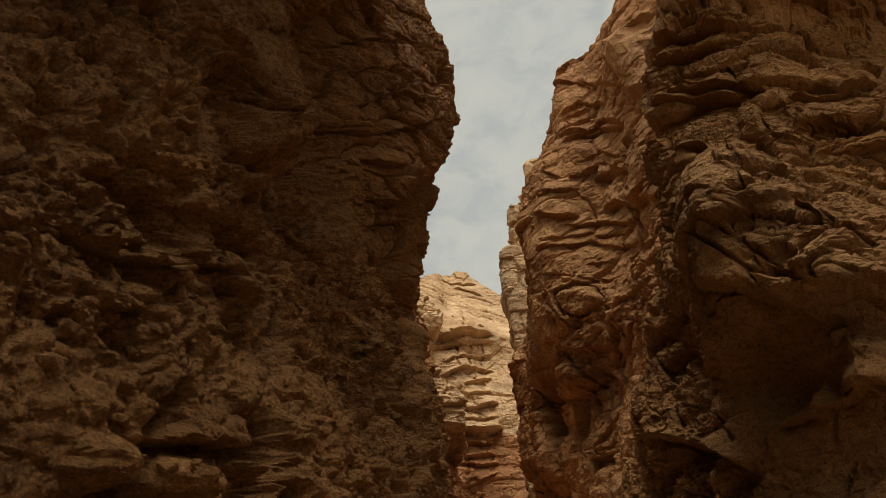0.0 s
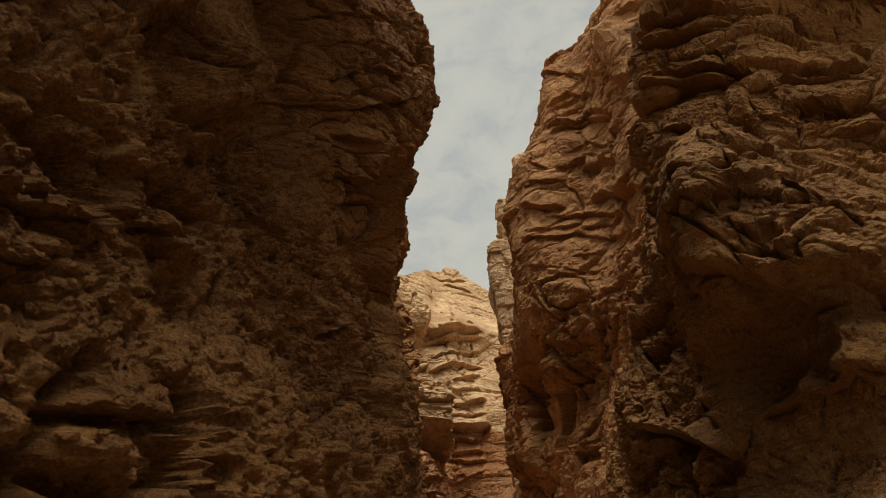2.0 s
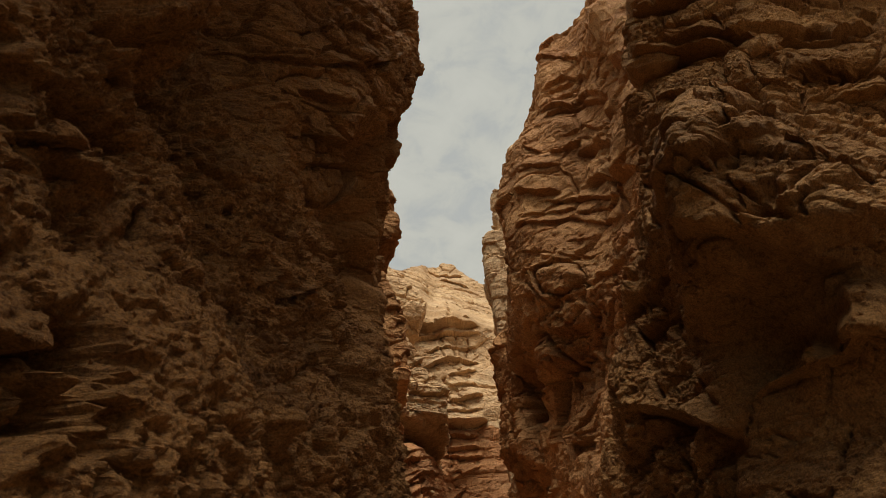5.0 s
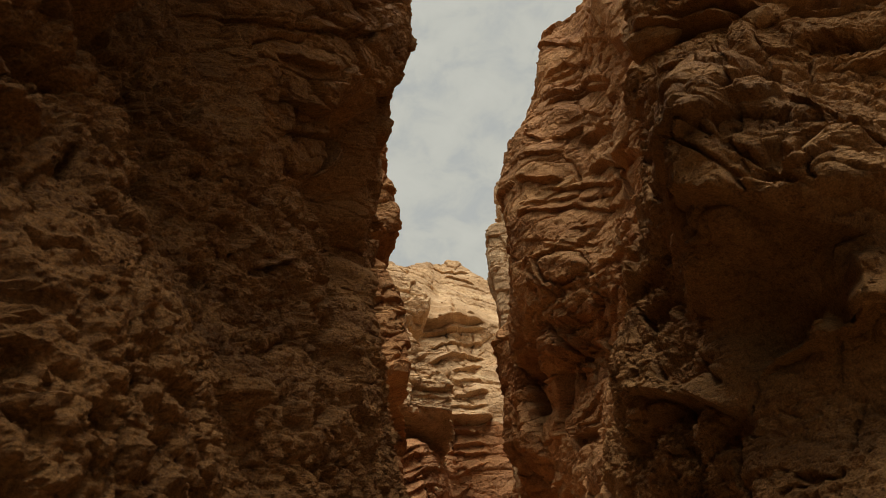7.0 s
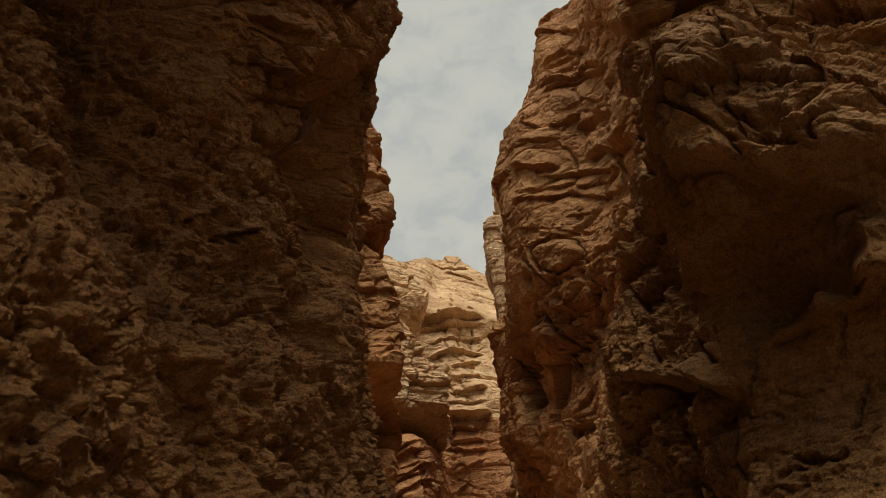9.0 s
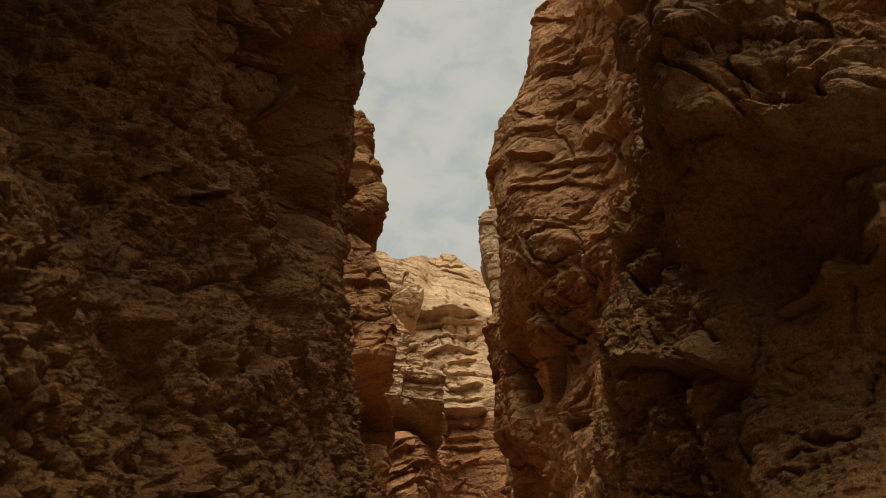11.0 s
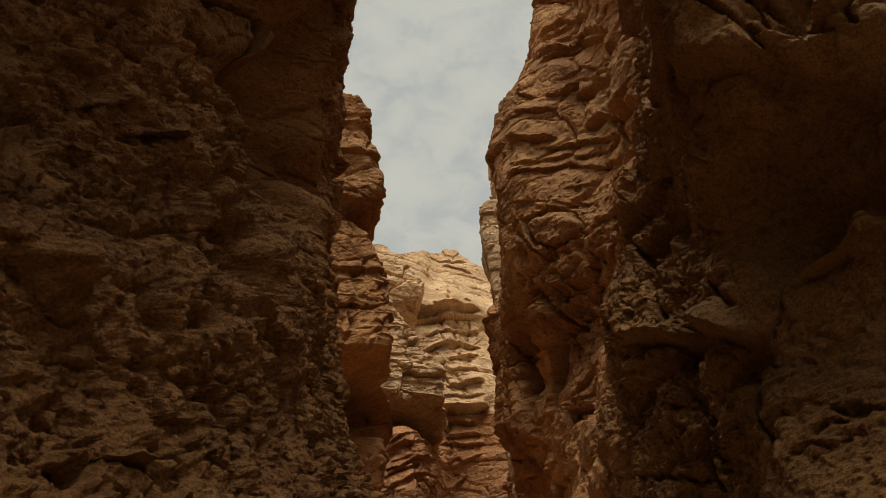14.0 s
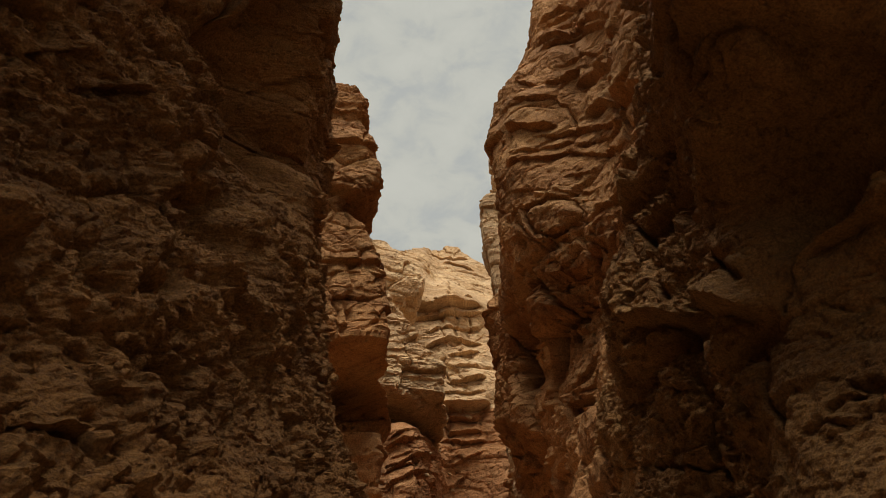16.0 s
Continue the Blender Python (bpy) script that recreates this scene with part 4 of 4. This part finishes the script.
FAR_FEATURES = (
    ledge(((-1.8, 38.0), (-0.0, 38.0), (2.4, 39.0), (5.6, 40.2)), 1.20, 1.36, 1.20),
    ledge(((-1.2, 36.3), (2.4, 37.9), (5.6, 39.4)), 0.70, 0.49, 0.70),
    ledge(((0.1, 34.6), (2.4, 35.9), (5.5, 37.5)), 0.50, 0.49, 0.50),
    ledge(((0.1, 32.7), (2.4, 34.0), (5.5, 35.1)), 0.80, 0.59, 0.80),
    ledge(((2.4, 31.8), (5.4, 33.6)), 0.40, 0.47, 0.40),
    ledge(((2.4, 30.5), (5.3, 31.6)), 0.40, 0.46, 0.40),
    ledge(((2.4, 28.6), (5.8, 29.9)), 0.80, 0.68, 0.80),
    ledge(((1.8, 27.3), (5.7, 28.1)), 0.40, 0.45, 0.40),
    ledge(((1.5, 26.1), (4.0, 26.3), (6.0, 27.0)), 1.60, 1.12, 1.60),
    ledge(((1.8, 24.8), (5.1, 25.4)), 0.70, 0.50, 0.70),
    ledge(((2.3, 23.5), (5.3, 24.1)), 0.60, 0.50, 0.60),
    ledge(((1.8, 22.6), (5.5, 23.1)), 0.60, 0.44, 0.60),
    ledge(((0.9, 19.4), (5.5, 22.1)), 0.42, 0.46, 0.32),
    ledge(((-1.9, 18.2), (-0.3, 19.4), (1.8, 21.9)), 0.30, 0.48, 0.23),
    ledge(((-2.0, 15.5), (0.6, 17.9), (2.3, 20.8)), 0.42, 0.56, 0.32),
    ledge(((-2.0, 14.5), (0.6, 16.5), (3.9, 19.9)), 0.36, 0.47, 0.27),
    ledge(((1.7, 54.4), (5.6, 53.5)), 0.40, 0.63, 0.40),
    ledge(((0.1, 56.4), (4.9, 56.2)), 0.40, 0.48, 0.40),
    ledge(((-4.4, 43.1), (-2.3, 43.3)), 0.60, 0.76, 0.60),
    ledge(((-4.7, 46.0), (-2.9, 46.7)), 0.50, 0.59, 0.50),
    swell(1.2, 40.7, 2.82, 3.56, 0.60, 0, 4),
    swell(3.0, 36.7, 1.85, 1.01, -0.50, 0, 2),
    groove(((2.2, 45.1), (2.4, 39.0)), 0.19, 0.60),
    groove(((3.0, 37.9), (2.9, 33.6)), 0.24, 0.70),
    groove(((1.8, 31.2), (2.4, 28.6)), 0.17, 0.50),
    groove(((-0.0, 16.9), (0.2, 15.2)), 0.13, 0.60),
    groove(((2.3, 25.1), (2.5, 21.7)), 0.16, 0.50),
    ledge(((-2.2, 17.6), (-0.3, 18.6), (1.8, 21.4)), 0.36, 0.56, 0.27),
    ledge(((-2.0, 16.0), (-0.2, 16.6)), 0.30, 0.42, 0.23),
    ledge(((-1.7, 16.6), (-0.2, 17.6)), 0.24, 0.34, 0.18),
    groove(((1.5, 37.5), (1.8, 34.0)), 0.18, 0.60),
    groove(((4.6, 38.8), (4.4, 35.7)), 0.19, 0.60),
    groove(((0.8, 22.2), (1.0, 17.1)), 0.15, 0.60),
)


def far_relief(p):
    """Rounded beds, with one thick smooth bed near the top."""
    thick = step_up(38.3, 39.2, p[:, 2] - 0.25 * p[:, 0]) * (1 - step_up(43.0, 45.0, p[:, 2]))
    return sandstone_relief(p, 2.0, 33, (0.0, 0.0), 0.32, 1.2) * (1 - 0.75 * thick)


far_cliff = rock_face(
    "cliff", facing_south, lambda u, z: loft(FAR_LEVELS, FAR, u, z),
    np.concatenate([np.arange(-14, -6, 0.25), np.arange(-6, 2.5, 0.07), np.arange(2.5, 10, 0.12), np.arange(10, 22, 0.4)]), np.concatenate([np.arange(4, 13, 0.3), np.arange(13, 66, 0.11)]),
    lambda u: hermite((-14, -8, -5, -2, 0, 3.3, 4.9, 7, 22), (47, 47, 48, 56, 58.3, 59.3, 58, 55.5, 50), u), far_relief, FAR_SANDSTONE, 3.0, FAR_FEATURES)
# Redder foot of the cliff; the colour holds some of its shade too.
lay(far_cliff, SHADED_FOOT_SANDSTONE, lambda x, y, z: z + 0.3 * np.sin(1.7 * x) < 0.352 * y - 0.7)
tagged(far_cliff, "pale tan sandstone cliff of rounded ledges in open light", "cliff")

# Rounded lobes that hang over the cave at the cliff's foot, and a knob above them.
LOBE_EDGE = ((20, 1.0), (22, 1.7), (23.2, 2.0), (24.3, 2.1), (25.3, 1.7), (26.6, 0.9), (27.5, -0.2), (28.3, -0.9), (30, -1.7), (32, -3.2))
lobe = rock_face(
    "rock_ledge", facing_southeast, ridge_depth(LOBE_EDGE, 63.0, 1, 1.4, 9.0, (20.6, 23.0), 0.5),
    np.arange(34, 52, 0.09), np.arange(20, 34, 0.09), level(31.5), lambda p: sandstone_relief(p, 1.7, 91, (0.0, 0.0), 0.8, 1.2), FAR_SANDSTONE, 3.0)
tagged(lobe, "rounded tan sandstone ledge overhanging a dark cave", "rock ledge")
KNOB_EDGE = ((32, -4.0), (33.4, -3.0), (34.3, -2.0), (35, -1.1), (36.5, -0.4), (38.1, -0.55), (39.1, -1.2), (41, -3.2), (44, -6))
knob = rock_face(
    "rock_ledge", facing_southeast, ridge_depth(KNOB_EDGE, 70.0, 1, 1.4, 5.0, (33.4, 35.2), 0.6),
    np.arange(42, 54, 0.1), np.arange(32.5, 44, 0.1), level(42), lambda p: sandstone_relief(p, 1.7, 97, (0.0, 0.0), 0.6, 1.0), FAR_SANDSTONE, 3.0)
tagged(knob, "rounded pale sandstone knob below the skyline", "rock ledge")

# Unseen walls added behind and beside the camera; their heights hold back skylight.
rear = rock_face(
    "sky_block_side", facing_southwest, lambda u, z: loft((0, 12, 30), ((1.5, (-13, -17, -20)), (5, (-9, -11, -12)), (9, (-6, -7, -7)), (12, (-5, -5.5, -5)), (16, (-9, -9, -9))), u, z),
    np.arange(1.5, 16, 0.3), np.arange(0, 36, 0.3), level(20), lambda p: sandstone_relief(p, 1.4, 45), SANDSTONE)
tagged(rear, "plain red-brown sandstone wall, unseen, added beside the camera to hold back skylight", "rock wall", kind="structure")
south_block = rock_face(
    "sky_block_south", lambda u, d, z: (u, d, z), lambda u, z: loft((0, 12, 26), ((-9, (-9, -8, -7)), (0, (-9.5, -9, -8)), (9, (-9, -8, -7)), (18, (-7, -6, -6))), u, z),
    np.arange(-9, 18, 0.3), np.arange(0, 30, 0.3), level(9.5), lambda p: sandstone_relief(p, 1.4, 47), SANDSTONE)
tagged(south_block, "low red-brown sandstone wall, unseen, added behind the camera to limit skylight", "rock wall", kind="structure")

# Out of view: pale sand adds bounced light, the dark rise beyond cuts it.
ground = rock_face("ground", lambda u, d, z: (u, z, d), lambda u, z: 6.0 * step_up(30, 46, z)[None, :] + 0 * u[:, None],
                   np.concatenate([[-1500, -300, -80, -40], np.arange(-20, 30, 0.4), [50, 90, 300, 1500]]),
                   np.concatenate([[-1500, -300, -80, -40], np.arange(-20, 60, 0.4), [80, 130, 300, 1500]]), level(9999),
                   lambda p: 0.12 * fractal(p, 3.0, 4, 71), SAND)
# Darker unseen floor, so less light bounces up under the spur.
lay(ground, SHADED_FOOT_SANDSTONE, lambda x, y, z: y > 32)
tagged(ground, "dry sandy canyon floor", "ground", kind="structure")


# ---- loose and standing-out stones ----
def stone_mesh(name, seed, flat, material, cuts=5):
    """An angular weathered stone about 1 across."""
    rng = random.Random(seed)
    bm = bmesh.new()
    bmesh.ops.create_icosphere(bm, subdivisions=2 if cuts > 6 else 1, radius=0.55)
    planes = []
    for _ in range(cuts):
        v = Vector((rng.uniform(-1, 1), rng.uniform(-1, 1), rng.uniform(-1, 1))).normalized()
        planes.append((v, rng.uniform(0.26, 0.44)))
    for v in bm.verts:
        v.co *= 1 + 0.25 * noise.noise(v.co * 2.5 + Vector((seed, 0, 0)))
        for n, d in planes:
            over = v.co.dot(n) - d
            if over > 0:
                v.co -= n * over * 0.92
        v.co.z *= flat
    me = bpy.data.meshes.new(name)
    bm.to_mesh(me)
    bm.free()
    me.materials.append(material)
    return me


def seat(face, u, z):
    us, zs, P, N = FACES[face]
    i, j = min(np.searchsorted(us, u), len(us) - 1), min(np.searchsorted(zs, z), len(zs) - 1)
    return Vector(P[i, j]), Vector(N[i, j])


def stud(face, name, count, u0, u1, z0, z1, smallest, largest, flat, material, seed, sink=0.15, dip=0.0, where=None):
    """Stones set into a face as its parts."""
    rng = random.Random(seed)
    meshes = [stone_mesh(name, seed * 31 + k, flat, material) for k in range(8)]
    made = 0
    while made < count:
        u, z = rng.uniform(u0, u1), rng.uniform(z0, z1)
        if where and not where(u, z):
            continue
        size = smallest * (largest / smallest) ** (rng.random() ** 1.8)
        at, n = seat(face, u, z)
        ob = new(name, rng.choice(meshes))
        turn = Euler((rng.gauss(0, 0.18) + dip, rng.gauss(0, 0.18), rng.uniform(0, 6.28)))
        ob.matrix_world = Matrix.LocRotScale(at - n * size * sink, turn, Vector((size * rng.uniform(0.8, 1.4), size * rng.uniform(0.8, 1.3), size * rng.uniform(0.7, 1.1))))
        ob.parent = face
        made += 1


def gravel(face, name, count, u0, u1, z0, z1, smallest, largest, material, seed, label):
    """Small clasts of a face, joined."""
    rng = np.random.RandomState(seed)
    base = bmesh.new()
    bmesh.ops.create_icosphere(base, subdivisions=1, radius=0.5)
    co = np.array([v.co[:] for v in base.verts])
    tri = np.array([[v.index for v in f.verts] for f in base.faces])
    base.free()
    us, zs, P, N = FACES[face]
    iu = np.searchsorted(us, rng.uniform(u0, u1, count))
    iz = np.searchsorted(zs, rng.uniform(z0, z1, count))
    at, n = P[iu, iz], N[iu, iz]
    size = smallest * (largest / smallest) ** (rng.rand(count) ** 2)
    shape = 0.72 + 0.56 * rng.rand(count, len(co), 1)
    squash = 0.6 + 0.8 * rng.rand(count, 1, 3)
    V = at[:, None, :] - n[:, None, :] * (0.1 * size)[:, None, None] + co[None] * shape * squash * size[:, None, None]
    T = tri[None] + (np.arange(count) * len(co))[:, None, None]
    me = bpy.data.meshes.new(name)
    me.from_pydata(V.reshape(-1, 3).tolist(), [], T.reshape(-1, 3).tolist())
    me.materials.append(material)
    ob = new(name, me)
    ob.parent = face
    return tagged(ob, label, kind="stuff")


stud(wall_west, "stone", 170, 4.5, 9.7, 2.8, 6.8, 0.09, 0.34, 0.85, CONGLOMERATE, 3)
stud(wall_west, "stone", 120, 10.0, 19.0, 3.0, 9.5, 0.10, 0.36, 0.85, CONGLOMERATE, 4)
gravel(wall_west, "gravel", 7000, 4.2, 20, 2.6, 11, 0.03, 0.11, CONGLOMERATE, 5, "small clasts weathering out of the conglomerate")
stud(wall_east, "stone", 90, -12.5, -3.0, 4.0, 20.0, 0.10, 0.26, 0.6, SANDSTONE, 6)
stud(buttress, "stone", 70, -23, -14, 13, 38, 0.2, 0.8, 0.6, PALE_SANDSTONE, 7)
stud(far_cliff, "stone", 60, -1.5, 6.0, 15, 56, 0.3, 1.1, 0.6, FAR_SANDSTONE, 8)
stud(spur, "stone", 30, 25, 28, 15, 33, 0.2, 0.7, 0.6, PALE_SANDSTONE, 9)
stud(lobe, "stone", 14, 43, 48, 22, 30, 0.3, 0.9, 0.6, FAR_SANDSTONE, 11)
stud(knob, "stone", 10, 46, 51, 35, 41, 0.3, 0.9, 0.6, FAR_SANDSTONE, 12)
stud(sliver, "stone", 12, -37, -33, 30, 42, 0.3, 0.9, 0.6, FAR_SANDSTONE, 13)
gravel(wall_east, "gravel", 2200, -12, -3, 3.5, 20, 0.03, 0.12, SANDSTONE, 10, "small fragments on the sandstone ledges")


stud(wall_east, "stone", 26, -4.95, -3.6, 8.2, 9.1, 0.10, 0.26, 0.8, SANDSTONE, 14)
stud(wall_east, "stone", 60, -8.2, -5.6, 17.4, 18.3, 0.06, 0.16, 0.8, SANDSTONE, 15)


def boulder(face, name, u, z, size, flat, material, seed, turn=(0.0, 0.0, 0.0), sink=0.2, label=""):
    """One larger block standing out of a face."""
    me = stone_mesh(name, seed, flat, material, 8)
    bm = bmesh.new()
    bm.from_mesh(me)
    bmesh.ops.subdivide_edges(bm, edges=bm.edges[:], cuts=2, use_grid_fill=True)
    for v in bm.verts:
        v.co += v.co.normalized() * (0.05 * noise.noise(v.co * 5 + Vector((seed, 3, 1))) + 0.025 * noise.noise(v.co * 13))
    bm.to_mesh(me)
    bm.free()
    at, n = seat(face, u, z)
    ob = new(name, me)
    ob.matrix_world = Matrix.LocRotScale(at - n * size * sink, Euler([radians(a) for a in turn]), Vector((size, size, size)))
    ob.parent = face
    return tagged(ob, label)


boulder(wall_east, "boulder", -5.04, 18.4, 1.0, 0.9, SANDSTONE, 41, (0, 20, 30), 0.15)
boulder(wall_east, "slab", -8.2, 19.4, 1.8, 0.5, SANDSTONE, 43, (-8, 6, -40), 0.25)
boulder(wall_east, "boulder", -4.1, 8.6, 1.0, 0.8, SANDSTONE, 44, (0, 0, 10), 0.25)
boulder(wall_west, "boulder", 6.9, 5.95, 0.5, 0.45, CONGLOMERATE, 45, (15, 10, 60), 0.0)
boulder(wall_west, "boulder", 7.6, 6.2, 0.4, 0.5, CONGLOMERATE, 46, (0, 15, 20), 0.0)
boulder(buttress, "slab", -16.7, 18.2, 2.3, 0.9, PALE_SANDSTONE, 49, (0, 70, -45), 0.3)
boulder(buttress, "slab", -13.1, 33.0, 3.6, 0.9, PALE_SANDSTONE, 50, (0, 75, -45), 0.3, "smooth orange slab leaning on the buttress")
